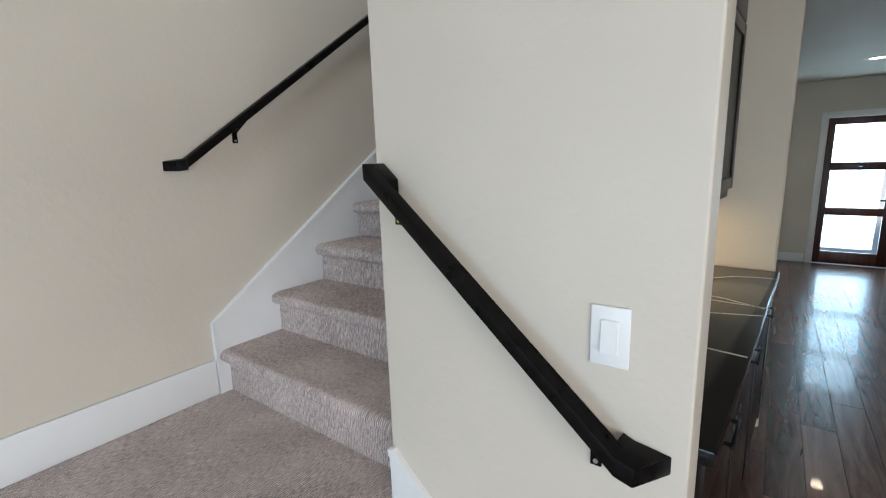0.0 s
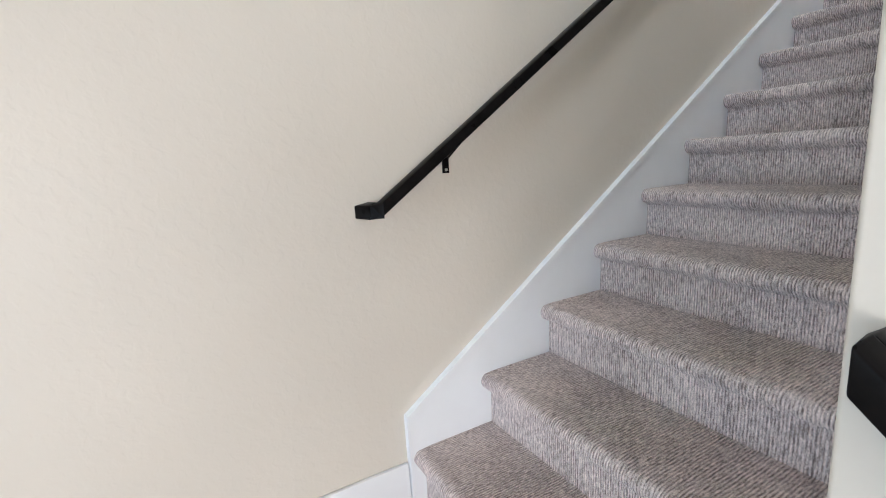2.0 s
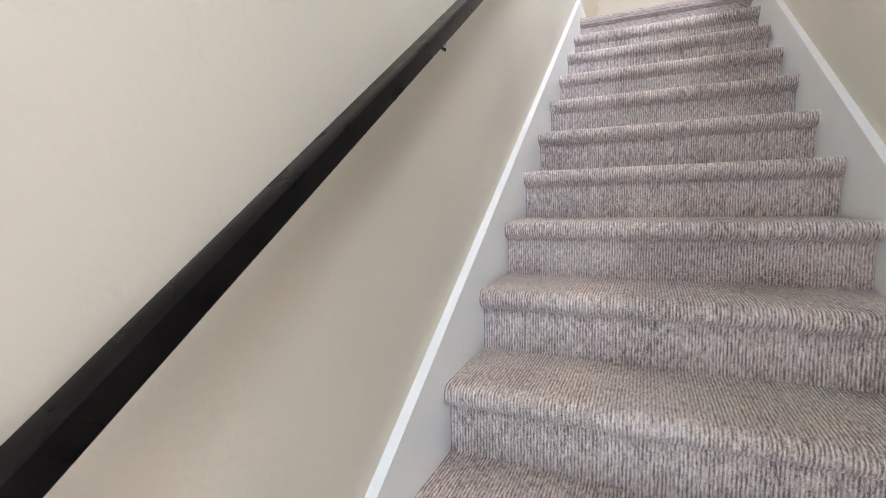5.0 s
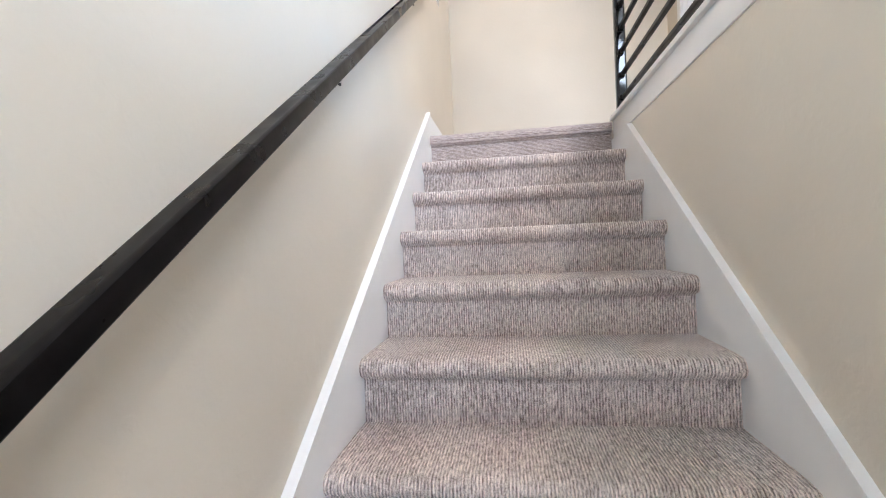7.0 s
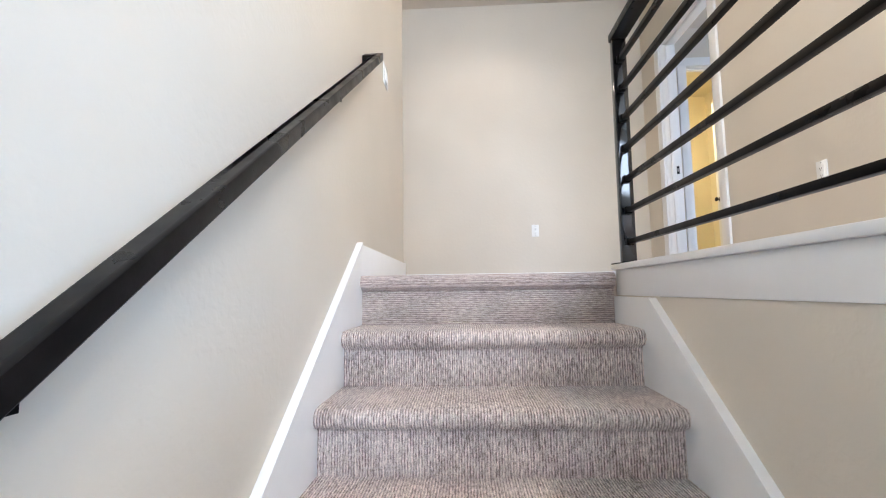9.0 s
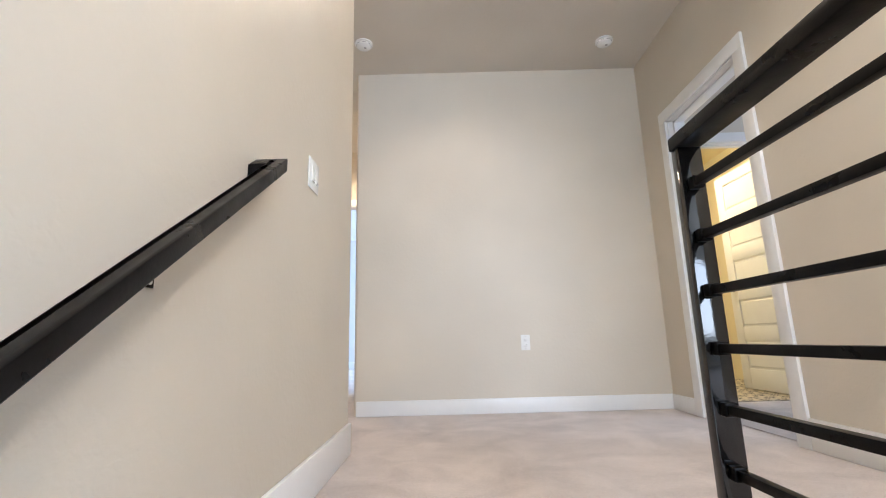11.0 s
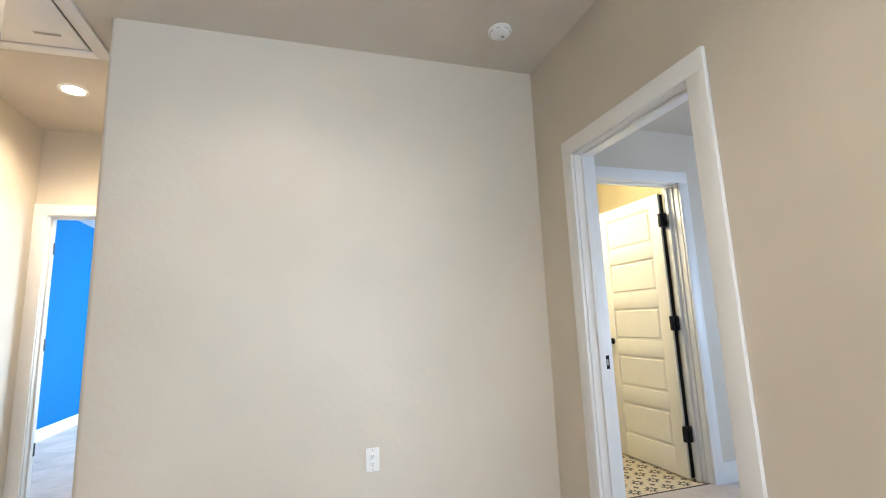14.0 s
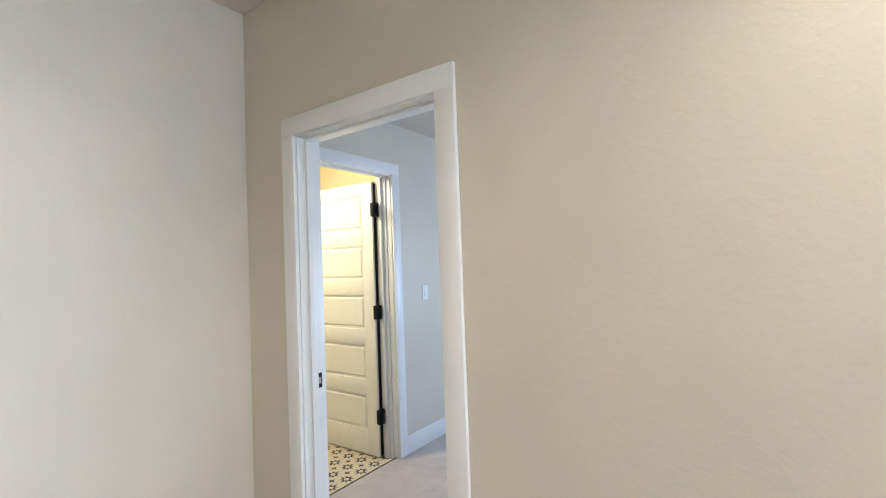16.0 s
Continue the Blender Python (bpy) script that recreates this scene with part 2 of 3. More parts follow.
def box_bm(x0, x1, y0, y1, z0, z1, bev=0.0, seg=2):
    bm = bmesh.new()
    box_into(bm, x0, x1, y0, y1, z0, z1, bev, seg)
    return bm


def box(name, x0, x1, y0, y1, z0, z1, mat, parent=None, bev=0.0, label="", seg=2):
    return part(name, box_bm(x0, x1, y0, y1, z0, z1, bev, seg), mat, parent, label, smooth=bev > 0)


def wall(name, x0, x1, y0, y1, z0, z1, mat=None, nose=(), radius=0.02):
    """A wall block; nose lists (x, y) of upright edges that are rounded off."""
    bm = box_bm(x0, x1, y0, y1, z0, z1)
    es = [e for e in bm.edges if abs(e.verts[0].co.z - e.verts[1].co.z) > 0.1
          and any(abs(e.verts[0].co.x - a) < 1e-4 and abs(e.verts[0].co.y - b) < 1e-4 for a, b in nose)]
    if es:
        bmesh.ops.bevel(bm, geom=es, offset=radius, segments=5, profile=0.5, affect="EDGES")
    return tagged(part(name, bm, mat or WALL, smooth=bool(es)), kind="structure")


def prism(bm, pts, axis, a, b, mi=0):
    """Extrude a closed outline along an axis: pts are (u, w) with w up; axis 'x' takes u as y, axis 'y' takes u as x."""
    def at(u, w, t):
        return (t, u, w) if axis == "x" else (u, t, w)
    va = [bm.verts.new(at(u, w, a)) for u, w in pts]
    vb = [bm.verts.new(at(u, w, b)) for u, w in pts]
    n = len(pts)
    fs = [bm.faces.new(va), bm.faces.new(vb[::-1])]
    for k in range(n):
        fs.append(bm.faces.new((va[k], vb[k], vb[(k + 1) % n], va[(k + 1) % n])))
    for f in fs:
        f.material_index = mi
    bmesh.ops.recalc_face_normals(bm, faces=fs)
    return fs


def disc_into(bm, c, normal, r, depth, seg=28, r2=None):
    q = Vector(normal).to_track_quat("Z", "Y").to_matrix().to_4x4()
    m = Matrix.Translation(Vector(c) + Vector(normal) * (depth / 2)) @ q
    return bmesh.ops.create_cone(bm, cap_ends=True, segments=seg, radius1=r, radius2=r if r2 is None else r2, depth=depth, matrix=m)["verts"]


def disc(name, c, normal, r, depth, mat, parent=None, r2=None, seg=28, label=""):
    bm = bmesh.new()
    disc_into(bm, c, normal, r, depth, seg, r2)
    return part(name, bm, mat, parent, label, smooth=True)


ZB = 5.60                 # ceiling of the blue room

# ---------------------------------------------------------------- structure: walls, floors, ceilings
YC = 7.97                 # end of the corridor
wall("wall_stair_left", -0.14, 0.0, -5.0, YE, ZL - 0.1, ZC, nose=((0.0, YE),), radius=0.03)
wall("wall_handrail", 1.090, 1.83, YW, YW + 0.14, ZL, 2.774, nose=((1.83, YW), (1.83, YW + 0.14), (1.090, YW)), radius=0.006)
bm = bmesh.new()
plan_pts = ((1.090, YW + 0.14), (SW + 0.12, YW + 0.14), (SW + 0.12, YT), (1.06, YT), (1.06, 1.2))
lo_v = [bm.verts.new((x, y, ZL)) for x, y in plan_pts]
hi_v = [bm.verts.new((x, y, 2.774)) for x, y in plan_pts]
bm.faces.new(lo_v[::-1])
bm.faces.new(hi_v)
for k in range(5):
    bm.faces.new((lo_v[k], lo_v[(k + 1) % 5], hi_v[(k + 1) % 5], hi_v[k]))
tagged(part("wall_stair_right", bm, WALL), kind="structure")
wall("wall_far", -0.198, XR, YF, YF + 0.12, ZT, ZC, nose=((-0.198, YF),), radius=0.025)
wall("wall_corridor_right", -0.198, -0.06, YF + 0.12, YC, ZT, ZC)
wall("wall_corridor_left", -1.33, -1.21, YE - 0.14, YC, ZT, ZC)
wall("wall_corridor_near", -1.21, -0.14, YE - 0.14, YE, ZT, ZC)
# corridor end wall, with the doorway to the blue room
wall("wall_corridor_end_left", -1.33, -1.136, YC, YC + 0.12, ZT, ZC)
wall("wall_corridor_end_right", -0.30, -0.06, YC, YC + 0.12, ZT, ZC)
wall("wall_corridor_end_top", -1.136, -0.30, YC, YC + 0.12, 4.992, ZC)
# wall with the bedroom doorway
DY0, DY1, DZ = 5.116, 5.948, 4.973
wall("wall_bedroom_near", XR, XR + 0.13, 2.14, DY0, ZT, ZC)
wall("wall_bedroom_far", XR, XR + 0.13, DY1, YB, ZT, ZC)
wall("wall_bedroom_top", XR, XR + 0.13, DY0, DY1, DZ, ZC)
# wall with the bathroom doorway
BX0, BX1, BZ = 2.712, 3.549, 5.063
wall("wall_bathroom_left", XR + 0.13, BX0, YB, YB + 0.12, ZT, ZC)
wall("wall_bathroom_right", BX1, 6.0, YB, YB + 0.12, ZT, ZC)
wall("wall_bathroom_top", BX0, BX1, YB, YB + 0.12, BZ, ZC)
wall("wall_bathroom_west", XR + 0.13, XR + 0.25, YB + 0.12, 8.6, ZT, ZC, YELLOW)
wall("wall_bathroom_east", 4.0, 4.12, YB + 0.12, 8.6, ZT, ZC, YELLOW)
wall("wall_bathroom_north", XR + 0.13, 4.12, 8.6, 8.72, ZT, ZC, YELLOW)
# loft, bedroom and blue room shells
wall("wall_loft_north", XR, 6.0, 2.0, 2.14, ZT, ZC)
wall("wall_east_near", 6.0, 6.14, 1.3, 3.0, ZT, ZC)
wall("wall_east_corner", 6.0, 6.14, -1.44, -0.9, ZT, ZC)
wall("wall_east_sill", 6.0, 6.14, -0.9, 1.3, ZT, 3.4)
wall("wall_east_lintel", 6.0, 6.14, -0.9, 1.3, 5.1, ZC)
wall("wall_east_far", 6.0, 6.14, 5.0, YB + 0.12, ZT, ZC)
wall("wall_east_below", 6.0, 6.14, 3.0, 5.0, ZT, 3.4)
wall("wall_east_above", 6.0, 6.14, 3.0, 5.0, 5.0, ZC)
wall("wall_front_west", 0.0, 1.2, -1.44, -1.3, ZT - 0.35, ZC)
wall("wall_front_east", 4.0, 6.0, -1.44, -1.3, ZT, ZC)
wall("wall_front_below", 1.2, 4.0, -1.44, -1.3, ZT, 3.4)
wall("wall_front_above", 1.2, 4.0, -1.44, -1.3, 5.1, ZC)
wall("wall_blue_accent", -2.34, -2.19, YC + 0.12, 12.6, ZT, ZB, BLUE)
wall("wall_blue_room_north", -2.34, 1.6, 12.6, 12.72, ZT, ZB, ROOM)
wall("wall_blue_room_south", -0.06, 1.6, YC, YC + 0.12, ZT, ZB, ROOM)
wall("wall_blue_room_southwest", -2.34, -1.33, YC, YC + 0.12, ZT, ZB, ROOM)
wall("wall_blue_room_east_a", 1.5, 1.6, YC + 0.12, 9.9, ZT, ZB, ROOM)
wall("wall_blue_room_east_low", 1.5, 1.6, 9.9, 12.6, ZT, 3.5, ROOM)
wall("wall_blue_room_east_high", 1.5, 1.6, 9.9, 12.6, 5.1, ZB, ROOM)
# lower level shells
wall("wall_kitchen_end", SW + 0.12, 1.95, 1.98, 2.10, ZL, ZCL, CREAM, nose=((1.95, 1.98), (1.95, 2.10)), radius=0.018)
wall("wall_hall_left", 1.83, 1.95, 2.10, 7.05, ZL, ZCL)
FX0, FX1, FZ = 2.385, 3.185, 1.40
wall("wall_entry_left", 1.83, FX0, 7.05, 7.19, ZL, ZCL)
wall("wall_entry_right", FX1, 4.3, 7.05, 7.19, ZL, ZCL)
wall("wall_entry_top", FX0, FX1, 7.05, 7.19, FZ, ZCL)
wall("wall_hall_right", 4.3, 4.42, YW, 7.19, ZL, ZCL)
wall("wall_lower_east", 4.3, 4.42, -5.0, YW, ZL, 2.5)
wall("wall_lower_back_left", -0.14, 0.0 - 0.0005, -5.14, -5.0, ZL, 2.5)
wall("wall_lower_back_low", -0.0005, 4.42, -5.14, -5.0, ZL, -0.35)
wall("wall_lower_back_top", -0.0005, 4.42, -5.14, -5.0, 1.9, 2.5)
wall("wall_lower_back_right", 3.5, 4.42, -5.14, -5.0, -0.35, 1.9)

tagged(box("floor_lower", 0.0, 4.3, -5.0, 7.19, ZL - 0.1, ZL - 0.012, SUBFLOOR), kind="structure")
tagged(box("floor_loft", SW + 0.12, 6.0, -1.3, YB, ZT - 0.3, ZT, CARPET_UPPER), kind="structure")
tagged(box("floor_stair_head", -1.18, SW + 0.12, YT + 0.12, YF + 1.6, ZT - 0.12, ZT, CARPET_UPPER), kind="structure")
tagged(box("floor_blue_room", -2.34, 1.6, YF + 1.6, 12.65, ZT - 0.12, ZT, CARPET_ROOM), kind="structure")
tagged(box("floor_bedroom", XR + 0.06, 6.0, 2.14, YB + 0.03, ZT - 0.1, ZT + 0.004, CARPET_ROOM), kind="structure")
tagged(box("floor_bathroom", XR + 0.13, 4.12, YB + 0.03, 8.6, ZT - 0.1, ZT - 0.006, CREAMTILE), kind="structure")
tagged(box("ceiling_upper", -2.2, 6.14, -1.44, YB + 0.12, ZC, ZC + 0.12, CEIL), kind="structure")
tagged(box("ceiling_corridor", -2.2, XR + 0.13, YB + 0.12, YC + 0.06, ZC, ZC + 0.12, CEIL), kind="structure")
tagged(box("ceiling_bedroom", XR + 0.13, 6.0, 2.14, YB, 5.46, 5.54, CEIL), kind="structure")
tagged(box("ceiling_bathroom", XR + 0.13, 4.12, YB + 0.12, 8.72, ZC - 0.08, ZC + 0.12, YELLOW), kind="structure")
tagged(box("ceiling_blue_room", -2.34, 1.6, YC + 0.12, 12.72, ZB, ZB + 0.14, ROOM), kind="structure")
tagged(box("ceiling_hall", SW + 0.12, 4.42, YW + 0.14, 7.19, ZCL, ZT - 0.3, CEIL), kind="structure")
tagged(box("ceiling_lower_room", SW, 4.42, -5.14, YW, 2.5, ZT, CEIL), kind="structure")
tagged(box("ceiling_lower_back", -0.14, SW, -5.14, -1.3, 2.5, ZT - 0.35, CEIL), kind="structure")
tagged(box("ground", -300, 300, -300, 300, -0.9, -0.75, GROUND), kind="structure")

# ---------------------------------------------------------------- stair
def step_profile(y0, z, run, rise, back, drop=0.0):
    """Outline of one carpeted step: riser, rounded nosing, tread."""
    pts = [(y0 + back, z - rise), (y0, z - rise), (y0 + 0.003, z - 0.068), (y0 - 0.004, z - 0.060)]
    r, cy, cz = 0.028, y0 - 0.009, z - 0.029
    for k in range(9):
        a = radians(250 - k * 160 / 8)
        pts.append((cy + r * math.cos(a), cz + r * math.sin(a)))
    pts[-1] = (cy + 0.004, z - 0.0015)
    pts += [(y0 + 0.02, z), (y0 + run + 0.001, z - drop), (y0 + run + 0.001, z - rise)]
    out = []
    for p in pts:
        if not out or (abs(p[0] - out[-1][0]) + abs(p[1] - out[-1][1])) > 1e-5:
            out.append(p)
    if abs(out[0][0] - out[-1][0]) + abs(out[0][1] - out[-1][1]) < 1e-5:
        out.pop()
    return out


stair = empty("staircase", "straight flight of stairs covered in ribbed taupe carpet between white skirts", "stairs", kind="structure")
for k in range(1, N + 1):
    bm = bmesh.new()
    lift = 0.006 if k < N else 0.018
    z, y0 = k * RISE + lift, (k - 1) * RUN
    back = RUN if k < N else 0.121
    pts = step_profile(y0, z, back, RISE + lift, back, lift if k == N else 0.0)
    prism(bm, pts[1:], "x", 0.0185, 1.0415)
    part("step", bm, CARPET if k < N else CARPET_TOP, stair, smooth=True)

# landing and the short flight down to the lower floor, which turns to the right
lower = empty("landing_stairs", "carpeted landing with three steps down to the wood floor", "stairs", kind="structure")
XLND = 1.16
box("landing", 0.0, XLND, -1.28, 0.0, -0.18, 0.0, CARPET, lower)
for k in range(1, 3):
    bm = bmesh.new()
    zz = -k * RISE
    xx = XLND + (k - 1) * 0.27
    box_into(bm, xx, xx + 0.29, -1.28, YW, zz - 0.17, zz, 0.02, 3)
    part("step", bm, CARPET, lower, smooth=True)
wall("wall_landing_front", 0.0, XLND, -1.40, -1.28, ZL, 0.0)


# white skirt boards that follow the flight
def skirt(name, x0, x1, cap0, cap1, y_start, y_end, label):
    root = empty(name, label, "skirting", kind="structure")
    sl = RISE / RUN
    top = lambda y: 0.325 + sl * (y + 0.047)
    bm = bmesh.new()
    pts = [(y_start, 0.0), (y_start, top(y_start)), (y_end, top(y_end)), (y_end, top(y_end) - 0.62), (y_start + 0.45, 0.0)]
    prism(bm, pts, "x", x0, x1)
    part("board", bm, TRIM, root)
    bm = bmesh.new()
    t = 0.020
    prism(bm, [(y_start - 0.004, top(y_start) - 0.02), (y_start - 0.004, top(y_start) + 0.002), (y_end, top(y_end) + 0.002), (y_end, top(y_end) - t)], "x", cap0, cap1)
    part("cap", bm, TRIM, root, "thin white bead along the top of the skirt")
    return root


skirt("stair_skirt", 0.0005, 0.018, 0.0005, 0.026, -0.047, 3.83, "white painted skirt board climbing beside the carpeted steps")
skirt("stair_skirt", 1.042, SW - 0.0005, 1.034, SW - 0.0005, 0.005, 3.49, "white painted skirt board below the guard curb")
tagged(box("trim_skirt_end", 0.0005, 0.018, 3.8305, 3.985, 2.55, ZT - 0.002, TRIM), kind="structure")
bm = bmesh.new()
prism(bm, [(3.49, 2.2), (3.49, 2.770), (YT + 0.002, 2.770), (YT + 0.002, 2.2)], "x", 1.042, SW - 0.0005)
tagged(part("trim_stair_head", bm, TRIM), kind="structure")


def baseboard(name, x0, x1, y0, y1, z, h=0.145):
    ob = box(name, x0, x1, y0, y1, z + 0.001, z + h, TRIM, bev=0.004)
    return tagged(ob, kind="structure")


box("trim_skirt_start", 0.0005, 0.024, -0.053, -0.0475, 0.0, 0.327, TRIM)["kind"] = "structure"
baseboard("baseboard", 0.0005, 0.016, -1.27, -0.056, 0.0, 0.16)
baseboard("baseboard", 0.0005, 0.017, 3.831, YE - 0.03, ZT, 0.15)
baseboard("baseboard", -0.175, XR - 0.001, YF - 0.016, YF - 0.0005, ZT, 0.110)
baseboard("baseboard", XR - 0.016, XR - 0.0005, 6.025, YF - 0.017, ZT, 0.110)
baseboard("baseboard", XR - 0.016, XR - 0.0005, 2.0, 5.040, ZT)
baseboard("baseboard", 3.626, 6.0, YB - 0.016, YB - 0.0005, ZT)
baseboard("baseboard", -2.189, -2.174, YC + 0.13, 12.6, ZT)
baseboard("baseboard", -2.17, 1.5, 12.584, 12.5995, ZT)
baseboard("baseboard", XR + 0.26, 4.0, 8.584, 8.5995, ZT, 0.13)
baseboard("baseboard", XR + 0.2505, XR + 0.266, YB + 0.13, 8.58, ZT, 0.13)
baseboard("baseboard", 1.96, 2.31, 7.034, 7.0495, ZL, 0.12)
# sloped skirt below the lower handrail
bm = bmesh.new()
prism(bm, [(1.094, -0.17), (1.094, 0.185), (1.108, 0.185), (1.78, -0.40), (1.78, ZL + 0.01), (1.45, ZL + 0.01)], "y", YW - 0.016, YW - 0.0005)
tagged(part("trim_lower_skirt", bm, TRIM), kind="structure")
bm = bmesh.new()
prism(bm, [(1.094, 0.168), (1.094, 0.188), (1.11, 0.188), (1.78, -0.396), (1.78, -0.418)], "y", YW - 0.024, YW - 0.016)
tagged(part("trim_lower_skirt_cap", bm, TRIM), kind="structure")

# curb of the stairwell, under the guard
curb = empty("guard_curb", "white painted curb with a flat cap along the stairwell edge", "trim", kind="structure")
box("fascia", 1.054, SW + 0.10, YW, YT + 0.002, 2.7745, 2.874, TRIM, curb, 0.002)
box("cap", 1.038, SW + 0.120, YW, YT + 0.012, 2.8745, 2.897, TRIM, curb, 0.004)


# ---------------------------------------------------------------- handrails
def rail_mesh(pts, off0, off1, h, at, ret=0.046, returns=("a", "b")):
    """Square rail along pts (run, height), standing off a wall from off0 to off1, turned back to the wall at both ends."""
    bm = bmesh.new()

    def zc(s):
        for (s0, z0), (s1, z1) in zip(pts, pts[1:]):
            if s0 - 1e-6 <= s <= s1 + 1e-6:
                return z0 + (z1 - z0) * (s - s0) / (s1 - s0)

    def slab(ss, o0, o1):
        rings = []
        for s in ss:
            z = zc(s)
            rings.append([bm.verts.new(at(s, o, z + dz)) for o, dz in ((o0, -h / 2), (o1, -h / 2), (o1, h / 2), (o0, h / 2))])
        fs = [bm.faces.new(rings[0]), bm.faces.new(rings[-1][::-1])]
        for a, b in zip(rings, rings[1:]):
            for k in range(4):
                fs.append(bm.faces.new((a[k], b[k], b[(k + 1) % 4], a[(k + 1) % 4])))
        bmesh.ops.recalc_face_normals(bm, faces=fs)
    S = [p[0] for p in pts]
    slab(S, off0, off1)
    a_end = [S[0]] + [s for s in S if S[0] < s < S[0] + ret] + [S[0] + ret]
    b_end = [S[-1] - ret] + [s for s in S if S[-1] - ret < s < S[-1]] + [S[-1]]
    if "a" in returns:
        slab(a_end, 0.0008, off0)
    if "b" in returns:
        slab(b_end, 0.0008, off0)
    bmesh.ops.remove_doubles(bm, verts=bm.verts, dist=1e-5)
    es = [e for e in bm.edges if len(e.link_faces) == 2 and e.calc_face_angle(0) > 0.6]
    bmesh.ops.bevel(bm, geom=es, offset=0.0028, segments=2, profile=0.5, affect="EDGES")
    return bm


def bracket(parent, at, s, z, off, screw):
    """Flat steel bracket: wall tab, raked arm and a small pad under the rail."""
    bm = bmesh.new()
    for quad, o0, o1 in ((((-0.011, -0.105), (0.011, -0.105), (0.011, -0.045), (-0.011, -0.045)), 0.0008, 0.006),):
        a = [bm.verts.new(at(s + u, o0, z + w)) for u, w in quad]
        b = [bm.verts.new(at(s + u, o1, z + w)) for u, w in quad]
        fs = [bm.faces.new(a), bm.faces.new(b[::-1])] + [bm.faces.new((a[k], b[k], b[(k + 1) % 4], a[(k + 1) % 4])) for k in range(4)]
        bmesh.ops.recalc_face_normals(bm, faces=fs)
    br = part("bracket", bm, BLACK, parent)
    bm = bmesh.new()
    for (u0, o0, w0), (u1, o1, w1), wd in (((0.0, 0.004, -0.062), (0.016, off, -0.030), 0.008), ((0.016, off, -0.030), (0.030, off, -0.027), 0.006)):
        ring = []
        for u, o, w in ((u0, o0, w0), (u1, o1, w1)):
            ring.append([bm.verts.new(at(s + u + du, o, z + w + 0.75 * u + dw)) for du, dw in ((-wd, -0.003), (wd, -0.003), (wd, 0.006), (-wd, 0.006))])
        a, b = ring
        fs = [bm.faces.new(a), bm.faces.new(b[::-1])] + [bm.faces.new((a[k], b[k], b[(k + 1) % 4], a[(k + 1) % 4])) for k in range(4)]
        bmesh.ops.recalc_face_normals(bm, faces=fs)
    part("arm", bm, BLACK, br)
    c, c2 = Vector(at(s, 0.006, z - 0.095)), Vector(at(s, 0.016, z - 0.095))
    disc("screw", c, (c2 - c).normalized(), 0.005, 0.0018, screw, br, seg=12)


rail = empty("handrail", "black painted square handrail turned back to the wall above carpeted stairs", "handrail")
L_AT = lambda s, o, z: (o, s, z)
L_PTS = [(-0.150, 0.990), (-0.095, 1.000), (3.955, 3.873)]


def left_mitre(s, o, z):
    """The low end is cut on the slant, long side at the wall."""
    k = min(1.0, max(0.0, (-0.095 - s) / 0.055))
    return (o, s + 0.055 * k * o / 0.089, z)


part("rail", rail_mesh(L_PTS, 0.049, 0.089, 0.038, left_mitre), BLACK, rail, smooth=True)
for s in (0.155, 1.42, 2.42, 3.56):
    bracket(rail, L_AT, s, 1.005 + (s + 0.10) * (2.873 / 4.05), 0.062, SCREW)

rail = empty("handrail", "short black handrail falling to the lower floor beside a light switch", "handrail")
R_AT = lambda s, o, z: (s, YW - o, z)


def mitre_at(s, o, z):
    """The lower end is cut on the slant, long side at the wall."""
    k = min(1.0, max(0.0, (s - 1.700) / 0.05))
    return (s + 0.05 * k * (1 - o / 0.078), YW - o, z)


part("rail", rail_mesh([(1.12, 0.958), (1.718, 0.4220), (1.752, 0.412)], 0.042, 0.078, 0.038, mitre_at, 0.045), BLACK, rail, smooth=True)
bracket(rail, lambda s, o, z: R_AT(2 * 1.163 - s, o, z), 1.163, 0.930, 0.055, BRASS)
bracket(rail, R_AT, 1.665, 0.466, 0.055, SCREW)

# guard: upright flat posts, a cap rail and seven bars
guard = empty("stair_guard", "black steel guard with horizontal bars standing on a white curb", "railing")
GX0, GX1 = 1.074, 1.130
for y in (3.83, 1.95, 0.10):
    p = box("post", GX0, GX1, y - 0.010, y + 0.022, 2.903, 3.837, POST, guard, 0.002)
    box("base_plate", GX0 - 0.03, GX1 + 0.03, y - 0.03, y + 0.042, 2.8975, 2.9028, GUARD, p, 0.001)
for k in range(7):
    z = 2.985 + k * 0.1262
    b = box("bar", 1.090, 1.110, -0.05, 3.795, z - 0.0098, z + 0.0098, GUARD, guard, 0.002)
    box("collar", 1.086, 1.114, 3.796, 3.819, z - 0.0145, z + 0.0145, GUARD, b, 0.003)
box("top_rail", GX0 - 0.004, GX1 + 0.004, -0.06, 3.856, 3.8375, 3.872, GUARD, guard, 0.004)


